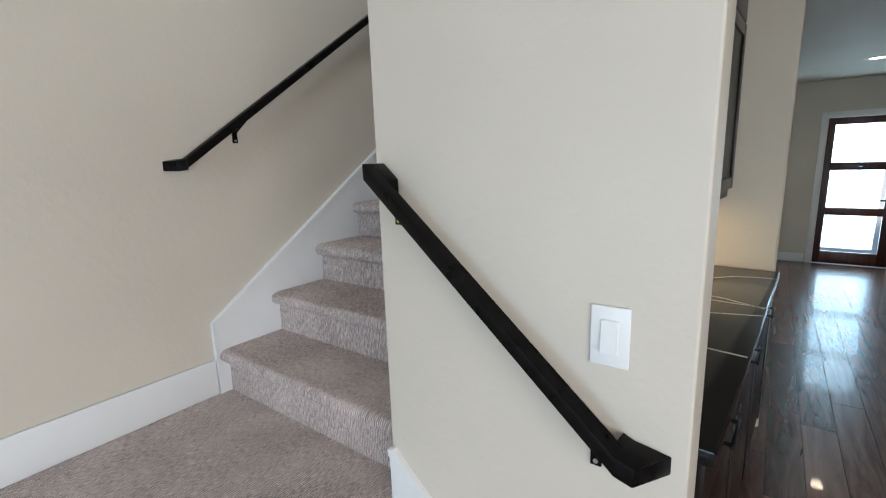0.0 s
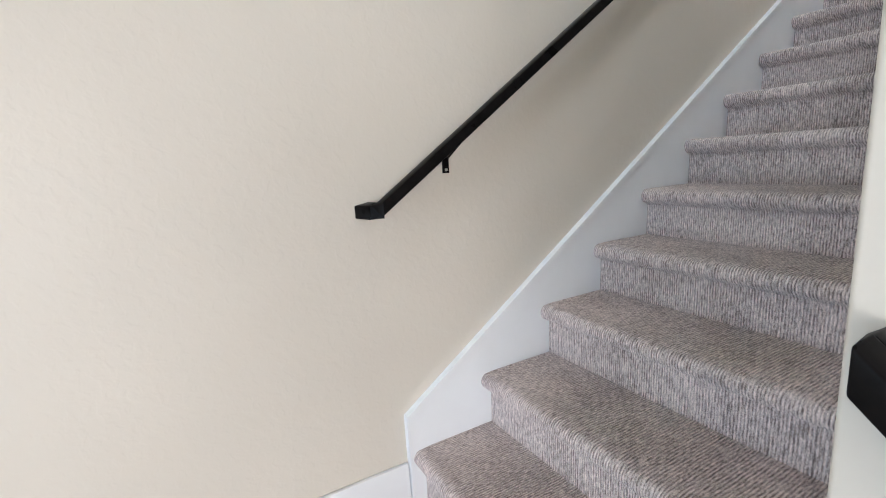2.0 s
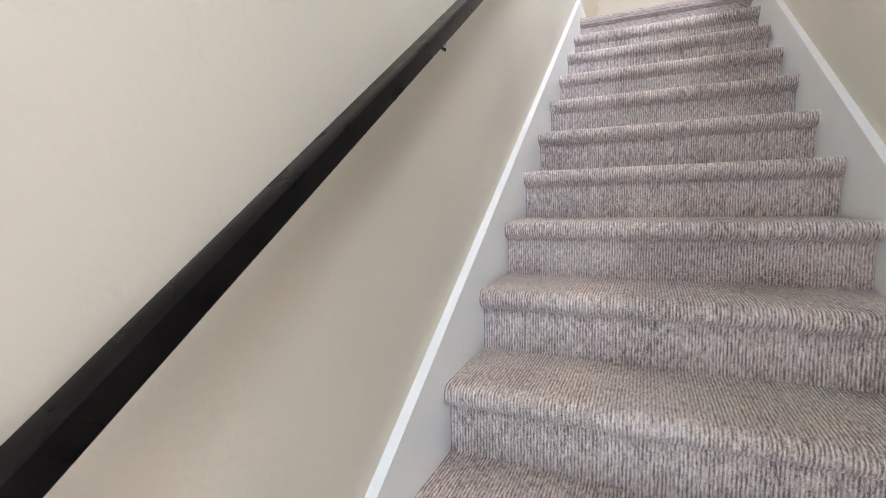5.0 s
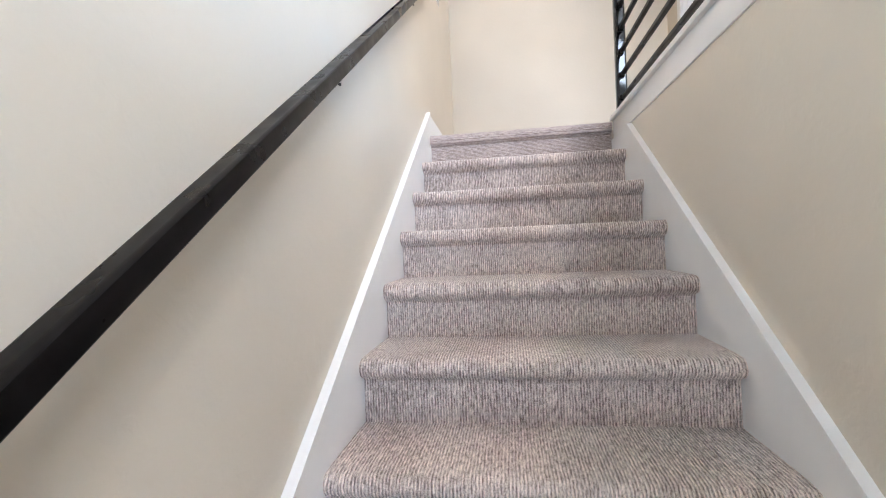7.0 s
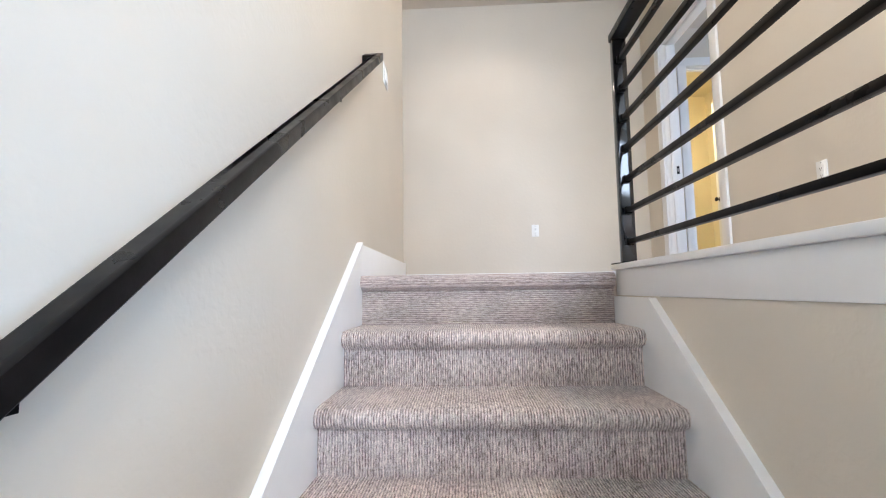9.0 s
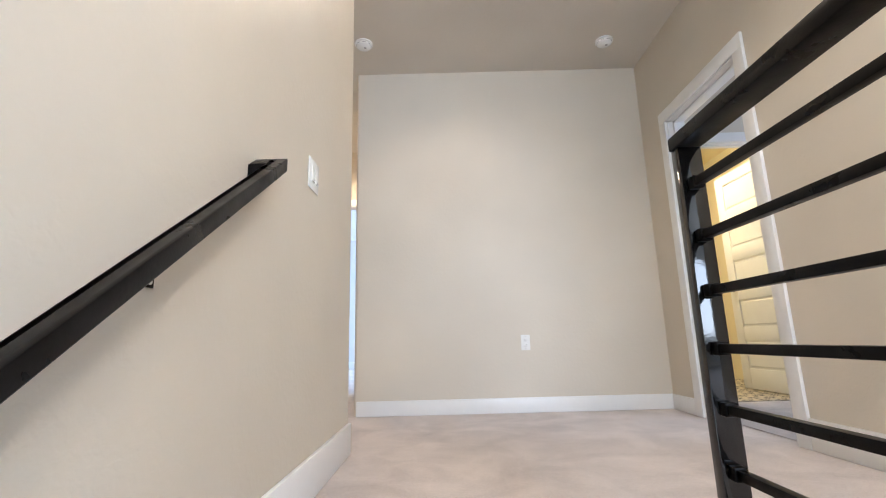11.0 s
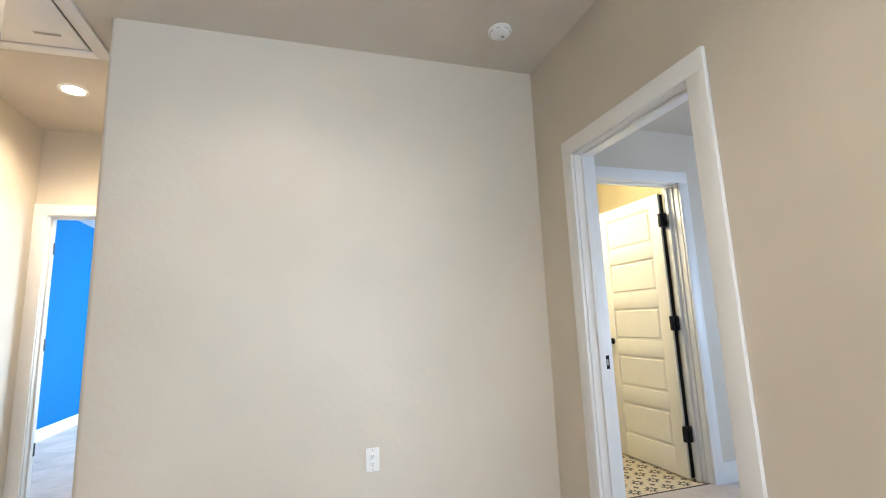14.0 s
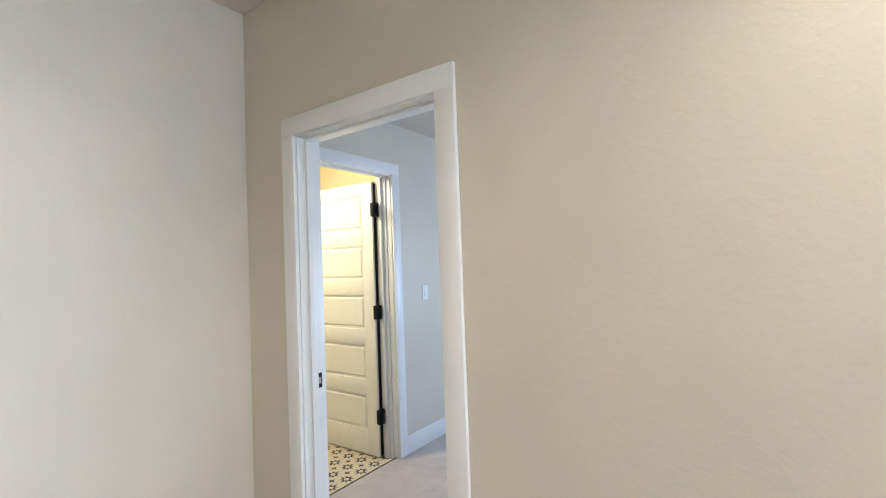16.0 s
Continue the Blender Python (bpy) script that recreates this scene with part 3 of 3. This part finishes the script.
# ---------------------------------------------------------------- doorways
def casing(name, label, axis, at, face, a0, a1, top, depth, w=0.092, z0=ZT, stop=True, both=False):
    """White door frame. axis: wall runs along 'x' or 'y'; at: the wall's front, face: -1 or 1, the way it looks; a0, a1: clear opening."""
    root = empty(name, label, "door frame", kind="structure")
    t = 0.018

    def blk(nm, u0, u1, d0, d1, za, zb, bev=0.0015):
        d0, d1 = sorted((at + face * d0, at + face * d1))
        if axis == "y":
            box(nm, d0, d1, u0, u1, za, zb, TRIM, root, bev)
        else:
            box(nm, u0, u1, d0, d1, za, zb, TRIM, root, bev)
    blk("casing", a0 - w, a0 - 0.006, 0.0005, t, z0, top + 0.0055)
    blk("casing", a1 + 0.006, a1 + w, 0.0005, t, z0, top + 0.0055)
    blk("head_casing", a0 - w, a1 + w, 0.0005, t + 0.0004, top + 0.0056, top + w)
    blk("jamb", a0 - 0.018, a0, -depth, 0.0, z0, top)
    blk("jamb", a1, a1 + 0.018, -depth, 0.0, z0, top)
    blk("head_jamb", a0 - 0.018, a1 + 0.018, -depth, 0.0, top + 0.0005, top + 0.018)
    if stop:
        blk("stop", a0 + 0.0004, a0 + 0.012, -0.078, -0.042, z0, top - 0.0125, 0.002)
        blk("stop", a1 - 0.012, a1 - 0.0004, -0.078, -0.042, z0, top - 0.0125, 0.002)
        blk("head_stop", a0 + 0.0004, a1 - 0.0004, -0.078, -0.042, top - 0.012, top - 0.0004, 0.002)
    return root


frame_a = casing("door_1", "white painted door frame opening from the loft into a carpeted bedroom", "y", XR, -1, DY0 + 0.018, DY1 - 0.018, DZ - 0.018, 0.13)
s = box("strike_plate", XR + 0.078, XR + 0.105, DY1 - 0.0205, DY1 - 0.0183, 3.779, 3.849, HINGE, frame_a, 0.0008, "black strike plate")
box("strike_lip", XR + 0.072, XR + 0.079, DY1 - 0.0225, DY1 - 0.0185, 3.794, 3.834, HINGE, s, 0.001)
box("strike_hole", XR + 0.086, XR + 0.098, DY1 - 0.0212, DY1 - 0.0206, 3.799, 3.829, GREY, s)

frame_b = casing("door_2", "white painted frame of the bathroom doorway with black hinges", "x", YB, -1, BX0 + 0.018, BX1 - 0.018, BZ - 0.018, 0.12)
box("hinge_jamb", 3.495, BX1 - 0.0185, YB + 0.072, YB + 0.1195, ZT, BZ - 0.019, TRIM, frame_b, 0.002)
frame_c = casing("door_3", "white painted frame of the doorway to the blue room", "x", YC, -1, -1.118, -0.318, 4.974, 0.12)
for z in (4.735, 3.995, 3.245):
    box("hinge", -1.1175, -1.109, YC + 0.075, YC + 0.110, z - 0.045, z + 0.045, HINGE, frame_c, 0.001, "black butt hinge")


def panel_door(name, label, width, height, thick, mat):
    """Five-panel door leaf in its own axes: x along the leaf from the hinge, y through it, z up."""
    root = empty(name, label, "door")
    st, tr, br, mr = 0.112, 0.105, 0.19, 0.128
    n = 5
    ph = (height - tr - br - (n - 1) * mr) / n
    bm = box_bm(0, width, -thick / 2 + 0.012, thick / 2 - 0.012, 0, height)
    part("core", bm, mat, root)
    for nm, x0, x1, z0, z1 in [("stile", 0, st, 0, height), ("stile", width - st, width, 0, height)]:
        box(nm, x0, x1, -thick / 2, thick / 2, z0, z1, mat, root, 0.0025)
    z = 0.0
    for k in range(n + 1):
        hgt = br if k == 0 else (tr if k == n else mr)
        box("rail", st + 0.0003, width - st - 0.0003, -thick / 2 + 0.0004, thick / 2 - 0.0004, z, z + hgt, mat, root, 0.0025)
        z += hgt
        if k < n:
            for sgn in (-1, 1):
                bm = bmesh.new()
                box_into(bm, st + 0.016, width - st - 0.016, 0, 0.009, z + 0.016, z + ph - 0.016, 0)
                far = [v for v in bm.verts if v.co.y > 0.003]
                for v in far:
                    v.co.x += 0.012 if v.co.x < width / 2 else -0.012
                    v.co.z += 0.012 if v.co.z < z + ph / 2 else -0.012
                for v in bm.verts:
                    v.co.y = sgn * (thick / 2 - 0.012 + v.co.y)
                bmesh.ops.recalc_face_normals(bm, faces=bm.faces)
                part("panel", bm, mat, root)
            z += ph
    return root


leaf = panel_door("bathroom_door", "cream-lit white five-panel door standing open into the bathroom", 0.760, 2.140, 0.036, DOORWHITE)
leaf.matrix_world = pose(3.472, YB + 0.128, ZT + 0.012, 0, 0, 91.0)
for z in (0.316, 1.117, 1.916):
    hg = box("hinge", -0.034, -0.0078, -0.022, 0.046, z - 0.054, z + 0.054, HINGE, leaf, 0.002, "black butt hinge")
    bm = bmesh.new()
    disc_into(bm, (-0.036, 0.002, z - 0.053), (0, 0, 1), 0.013, 0.106, 14)
    part("knuckle", bm, HINGE, hg, smooth=True)
# black strip stands in for the shade in the gap between leaf and jamb
box("dark_hinge_gap", -0.0075, -0.0006, -0.022, 0.002, 0.01, 2.13, HINGE, leaf, 0, "black strip drawn for the shaded gap along the hinge edge")
kn = disc("knob_rose", (0.698, 0.0182, 0.963), (0, 1, 0), 0.027, 0.008, HINGE, leaf, label="black door knob")
bm = bmesh.new()
disc_into(bm, (0.698, 0.026, 0.963), (0, 1, 0), 0.009, 0.03, 16)
disc_into(bm, (0.698, 0.052, 0.963), (0, 1, 0), 0.020, 0.012, 20, 0.027)
disc_into(bm, (0.698, 0.064, 0.963), (0, 1, 0), 0.027, 0.010, 20, 0.018)
part("knob", bm, HINGE, kn, smooth=True)


# ---------------------------------------------------------------- wall plates
def plate(name, label, category, m, w, h, kind):
    """Wall plate in its own axes: x across, z up, looking along -y."""
    root = empty(name, label, category)
    bm = box_bm(-w / 2, w / 2, -0.006, -0.0005, -h / 2, h / 2, 0.003, 3)
    part("plate", bm, PLASTIC, root, smooth=True)
    if kind == "outlet":
        box("insert", -0.0168, 0.0168, -0.0085, -0.0062, -0.0335, 0.0335, PLASTIC, root, 0.001)
        for dz in (-0.018, 0.018):
            f = box("socket", -0.014, 0.014, -0.0102, -0.0086, dz - 0.0125, dz + 0.0125, PLASTIC, root, 0.0007)
            for dx in (-0.0055, 0.0055):
                box("slot", dx - 0.0012, dx + 0.0012, -0.0108, -0.0103, dz - 0.002, dz + 0.006, SLOT, f)
            box("slot", -0.0022, 0.0022, -0.0108, -0.0103, dz - 0.0095, dz - 0.0055, SLOT, f)
        for dz in (-0.047, 0.047):
            disc("screw", (0, -0.006, dz), (0, -1, 0), 0.003, 0.0008, GREY, root, seg=10)
    else:
        n = {"rocker": 1, "double": 2}[kind]
        for k in range(n):
            x = (k - (n - 1) / 2) * 0.046
            box("surround", x - 0.0172, x + 0.0172, -0.0082, -0.0062, -0.034, 0.034, PLASTIC, root, 0.001)
            bm = box_bm(x - 0.0150, x + 0.0150, -0.013, -0.0084, -0.0315, 0.0315)
            for v in bm.verts:
                if v.co.y < -0.01 and v.co.z > 0:
                    v.co.y = -0.0095
            r = part("rocker", bm, PLASTIC, root)
            if kind == "double":
                box("slider", x - 0.0085, x + 0.0085, -0.0135, -0.0131, -0.0275, -0.0225, GREY, r, 0)
            for dz in (-0.047, 0.047):
                disc("screw", (x, -0.006, dz), (0, -1, 0), 0.003, 0.0008, PLASTIC, root, seg=10)
    root.matrix_world = m
    return root


plate("light_switch", "white rocker switch plate beside the lower handrail", "light switch", pose(1.682, YW, 0.640), 0.074, 0.120, "rocker")
plate("light_switch", "white two-gang dimmer plate on the greige stair wall", "light switch", pose(0, 4.482, 4.042, 0, 0, 90), 0.126, 0.122, "double")
plate("wall_outlet", "white duplex outlet low on the wall facing the stairs", "outlet", pose(1.120, YF, 3.363), 0.070, 0.116, "outlet")
plate("wall_outlet", "white duplex outlet low on the wall beyond the guard", "outlet", pose(XR, 4.258, 3.355, 0, 0, -90), 0.070, 0.116, "outlet")
plate("wall_outlet", "white outlet low on the blue accent wall", "outlet", pose(-2.19, 11.74, 3.396, 0, 0, 90), 0.075, 0.13, "outlet")
plate("light_switch", "white rocker switch on the bedroom wall", "light switch", pose(3.93, YB, 4.10), 0.074, 0.120, "rocker")


def smoke_detector(x, y, group):
    root = empty("smoke_detector", "round white smoke detector on the greige ceiling", "smoke detector", group)
    bm = bmesh.new()
    disc_into(bm, (x, y, ZC), (0, 0, -1), 0.068, 0.010, 40)
    part("base", bm, PLASTIC, root, smooth=True)
    bm = bmesh.new()
    disc_into(bm, (x, y, ZC - 0.0102), (0, 0, -1), 0.056, 0.020, 40, 0.054)
    disc_into(bm, (x, y, ZC - 0.0302), (0, 0, -1), 0.054, 0.012, 40, 0.036)
    part("body", bm, PLASTIC, root, smooth=True)
    for k in range(8):
        a = k * math.tau / 8 + 0.2
        bm = box_bm(-0.012, 0.012, -0.0012, 0.0012, -0.0018, 0.0018)
        bm.transform(Matrix.Translation((x + 0.0552 * math.cos(a), y + 0.0552 * math.sin(a), ZC - 0.020)) @ pose(0, 0, 0, 0, 0, math.degrees(a) + 90))
        part("vent_slot", bm, GREY, root)
    disc("test_button", (x + 0.012, y - 0.008, ZC - 0.0424), (0, 0, -1), 0.010, 0.002, GREY, root, seg=16)


smoke_detector(1.816, 5.965, "ceiling detectors")
smoke_detector(-0.069, 5.926, "ceiling detectors")


def downlight(x, y, z, label):
    root = empty("recessed_downlight", label, "ceiling light", "recessed downlights")
    bm = bmesh.new()
    n = 36
    rings = [[bm.verts.new((x + r * math.cos(k * math.tau / n), y + r * math.sin(k * math.tau / n), z - d)) for k in range(n)]
             for r, d in ((0.090, 0.0005), (0.088, 0.006), (0.070, 0.007), (0.062, 0.003))]
    for a, b in zip(rings, rings[1:]):
        for k in range(n):
            bm.faces.new((a[k], a[(k + 1) % n], b[(k + 1) % n], b[k]))
    bmesh.ops.recalc_face_normals(bm, faces=bm.faces)
    part("trim_ring", bm, PLASTIC, root, smooth=True)
    disc("lens", (x, y, z - 0.0005), (0, 0, -1), 0.0615, 0.003, LENS, root, label="glowing warm lens")


downlight(0.59, 5.28, ZC, "white recessed downlight glowing over the stair head")
downlight(1.50, 3.45, ZC, "white recessed downlight glowing over the loft")
# unseen fixture, added to go with the stairwell fill lamp
downlight(1.50, 1.55, ZC, "white recessed downlight, unseen, added to house the stairwell fill light")
downlight(-0.714, 7.226, ZC, "white recessed downlight glowing in the corridor")
downlight(2.62, 5.5, ZCL, "warm recessed downlight in the entry hall ceiling")

# attic hatch in the corridor ceiling
hatch = empty("attic_hatch", "white attic hatch with flat trim in the corridor ceiling", "attic hatch")
HX0, HX1, HY0, HY1 = -1.02, -0.325, 5.50, 6.757
for nm, x0, x1, y0, y1 in (("trim", HX0, HX0 + 0.075, HY0, HY1), ("trim", HX1 - 0.075, HX1, HY0, HY1),
                           ("trim", HX0 + 0.0755, HX1 - 0.0755, HY0, HY0 + 0.075), ("trim", HX0 + 0.0755, HX1 - 0.0755, HY1 - 0.075, HY1)):
    box(nm, x0, x1, y0, y1, ZC - 0.020, ZC - 0.0005, TRIM, hatch, 0.003)
box("shadow_gap", HX0 + 0.077, HX1 - 0.077, HY0 + 0.077, HY1 - 0.077, ZC - 0.004, ZC - 0.0008, SLOT, hatch)
box("panel", HX0 + 0.09, HX1 - 0.09, HY0 + 0.09, HY1 - 0.08, ZC - 0.014, ZC - 0.0045, TRIM, hatch, 0.002)
box("pull_recess", -0.62, -0.50, HY1 - 0.21, HY1 - 0.19, ZC - 0.0155, ZC - 0.0142, GREY, hatch, 0, "narrow grey pull slot")

# ---------------------------------------------------------------- lower level: counter, cabinets, entry door
KROT = Matrix.Translation((1.905, 0.86, 0)) @ pose(0, 0, 0, 0, 0, -3.4) @ Matrix.Translation((-1.905, -0.86, 0))
base = empty("base_cabinet", "espresso base cabinet run under a black stone counter", "cabinet")
box("body", 1.40, 1.862, 0.10, 1.93, ZL + 0.10, 0.318, CABINET, base, 0.002)
box("plinth", 1.40, 1.80, 0.12, 1.92, ZL, ZL + 0.0995, CABINET, base)
for k in range(3):
    y0 = 0.115 + k * 0.605
    d = box("door", 1.8625, 1.880, y0, y0 + 0.595, ZL + 0.12, 0.13, CABINET, base, 0.002)
    for a, b_, c_, e in ((y0, y0 + 0.07, ZL + 0.12, 0.13), (y0 + 0.525, y0 + 0.595, ZL + 0.12, 0.13)):
        box("stile", 1.8802, 1.886, a, b_, c_, e, CABINET, d, 0.001)
    dr = box("drawer", 1.8625, 1.884, y0, y0 + 0.595, 0.145, 0.305, CABINET, base, 0.002)
    box("pull", 1.905, 1.913, y0 + 0.22, y0 + 0.38, 0.220, 0.230, HINGE, dr, 0.002, "slim black bar pull")
    box("pull_foot", 1.8842, 1.905, y0 + 0.23, y0 + 0.238, 0.221, 0.229, HINGE, dr)
    box("pull_foot", 1.8842, 1.905, y0 + 0.362, y0 + 0.37, 0.221, 0.229, HINGE, dr)
base.matrix_world = KROT
counter = empty("countertop", "polished black stone countertop with white veins", "countertop")
box("slab", 1.40, 1.905, 0.07, 1.93, 0.3185, 0.358, QUARTZ, counter, 0.004)
for pts in (((1.62, 1.58), (1.72, 1.70), (1.82, 1.74), (1.90, 1.75)), ((1.60, 1.30), (1.75, 1.27), (1.90, 1.20)), ((1.60, 1.22), (1.9, 1.215)),
            ((1.60, 0.94), (1.72, 1.03), (1.90, 1.10)), ((1.55, 0.66), (1.70, 0.66), (1.90, 0.645))):
    bm = bmesh.new()
    w = 0.005
    for (xa, ya), (xb, yb) in zip(pts, pts[1:]):
        vs = [bm.verts.new(c) for c in ((xa, ya - w, 0.3584), (xb, yb - w, 0.3584), (xb, yb + w, 0.3584), (xa, ya + w, 0.3584))]
        up = [bm.verts.new(v.co + Vector((0, 0, 0.0006))) for v in vs]
        bm.faces.new(up)
        for k in range(4):
            bm.faces.new((vs[k], vs[(k + 1) % 4], up[(k + 1) % 4], up[k]))
    part("vein", bm, VEIN, counter, "thin white vein")
counter.matrix_world = KROT
uppers = empty("wall_cabinet", "dark wall cabinet with framed doors over the counter", "cabinet")
box("body", 1.30, 1.640, 0.10, 1.93, 0.775, ZCL - 0.002, CABINET, uppers, 0.002)
box("light_rail", 1.60, 1.640, 0.10, 1.93, 0.745, 0.7745, CABINET, uppers, 0.002)
for k in range(3):
    y0 = 0.112 + k * 0.605
    d = box("door", 1.6405, 1.652, y0, y0 + 0.598, 0.79, 1.60, CABINET, uppers, 0.002)
    for a, b_, c_, e in ((y0, y0 + 0.06, 0.79, 1.60), (y0 + 0.538, y0 + 0.598, 0.79, 1.60), (y0 + 0.0605, y0 + 0.5375, 0.79, 0.85), (y0 + 0.0605, y0 + 0.5375, 1.54, 1.60)):
        box("frame_piece", 1.6522, 1.661, a, b_, c_, e, CABINET, d, 0.002)
    box("top_door", 1.6405, 1.658, y0, y0 + 0.598, 1.61, 1.845, CABINET, uppers, 0.003)
uppers.matrix_world = KROT

entry = empty("front_door", "mahogany front door with three wide frosted panes", "door")
ex0, ex1, ey0, ey1 = FX0 + 0.02, FX1 - 0.02, 7.075, 7.12
box("stile", ex0, ex0 + 0.075, ey0, ey1, ZL + 0.008, FZ - 0.022, DOORWOOD, entry, 0.003)
box("stile", ex1 - 0.105, ex1, ey0, ey1, ZL + 0.008, FZ - 0.022, DOORWOOD, entry, 0.003)
for z0, z1 in ((ZL + 0.008, -0.40), (0.10, 0.20), (0.70, 0.80), (1.29, FZ - 0.022)):
    box("rail", ex0 + 0.0755, ex1 - 0.1055, ey0 + 0.001, ey1 - 0.001, z0, z1, DOORWOOD, entry, 0.003)
for z0, z1 in ((-0.3995, 0.0995), (0.2005, 0.6995), (0.8005, 1.2895)):
    p = box("pane", ex0 + 0.076, ex1 - 0.106, 7.094, 7.100, z0, z1, FROST, entry, 0, "bright frosted glass pane")
    p.visible_shadow = False
box("latch_plate", 2.76, 2.80, ey0 - 0.003, ey0 + 0.0005, 0.742, 0.752, SCREW, entry)
hd = box("handle_plate", ex1 - 0.075, ex1 - 0.03, ey0 - 0.008, ey0 - 0.0003, 0.25, 0.45, HINGE, entry, 0.002, "black door handle")
box("lever", ex1 - 0.16, ex1 - 0.045, ey0 - 0.055, ey0 - 0.04, 0.30, 0.32, HINGE, hd, 0.004)
casing("door_4", "white painted frame of the entry door", "x", 7.05, -1, FX0 + 0.018, FX1 - 0.018, FZ - 0.018, 0.14, 0.078, ZL, stop=False)

# ---------------------------------------------------------------- pieces: bathroom tiles, hall planks
tile_root = empty("tile_floor", "cream cement tiles with a black star pattern on the bathroom floor", "tile floor", kind="structure")


def star_tile():
    bm = bmesh.new()
    s = 0.2785
    box_into(bm, 0.0008, s, 0.0008, s, -0.005, 0.0)
    c = s / 4

    def poly(pts):
        f = bm.faces.new([bm.verts.new((x, y, 0.0006)) for x, y in pts])
        f.material_index = 1
        if f.normal.z < 0:
            f.normal_flip()
    for i in range(2):
        for j in range(2):
            cx, cy = c + 2 * c * i, c + 2 * c * j
            ring = [(0.062 if k % 4 == 0 else 0.052) if k % 2 == 0 else 0.027 for k in range(16)]
            hole = [(0.021 if k % 2 == 0 else 0.017) for k in range(16)]
            for k in range(16):
                a, b = k * math.tau / 16, (k + 1) * math.tau / 16
                ro, rn, hi, hn = ring[k], ring[(k + 1) % 16], hole[k], hole[(k + 1) % 16]
                poly([(cx + hi * math.cos(a), cy + hi * math.sin(a)), (cx + ro * math.cos(a), cy + ro * math.sin(a)),
                      (cx + rn * math.cos(b), cy + rn * math.sin(b)), (cx + hn * math.cos(b), cy + hn * math.sin(b))])
            px, py = cx + c, cy + c
            poly([(px + (0.032 if k % 2 == 0 else 0.011) * math.cos(k * math.tau / 8), py + (0.032 if k % 2 == 0 else 0.011) * math.sin(k * math.tau / 8)) for k in range(8)])
    bm.normal_update()
    for f in bm.faces:
        if f.material_index == 1 and f.normal.z < 0:
            f.normal_flip()
    me = bpy.data.meshes.new("tile")
    bm.to_mesh(me)
    bm.free()
    me.materials.append(CREAMTILE)
    me.materials.append(DARKTILE)
    return me


tile_me = star_tile()
for i in range(6):
    for j in range(8):
        t = new("tile", tile_me)
        t.location = (XR + 0.255 + 0.28 * i, YB + 0.035 + 0.28 * j, ZT + 0.001)
        t.parent = tile_root
tagged(box("trim_bath_threshold", BX0 + 0.0185, BX1 - 0.0185, YB + 0.022, YB + 0.0345, ZT - 0.01, ZT + 0.006, SLOT), kind="structure")

floor_root = empty("plank_floor", "dark red-brown oak plank floor with a soft sheen", "wood floor", kind="structure")
rng = random.Random(4)
plank_meshes = {}
PW = 0.158
for i in range(20):
    x = 1.20 + i * PW
    if x > 4.1:
        break
    y = -0.9 - rng.random() * 1.2 if x > 1.84 else 0.2 - rng.random()
    while y < 7.04:
        ln = rng.choice((0.9, 1.2, 1.5, 1.8))
        if y + ln > 7.04:
            ln = 7.04 - y
        if ln > 0.05:
            key = round(ln, 2)
            if key not in plank_meshes:
                bm = box_bm(0.0008, PW - 0.0008, 0.0008, ln - 0.0008, -0.0115, 0.0, 0.0012, 1)
                me = bpy.data.meshes.new("plank")
                bm.to_mesh(me)
                bm.free()
                me.materials.append(PLANK)
                plank_meshes[key] = me
            p = new("plank", plank_meshes[key])
            p.location = (x, y, ZL + rng.uniform(-0.0004, 0.0004))
            p.parent = floor_root
        y += ln
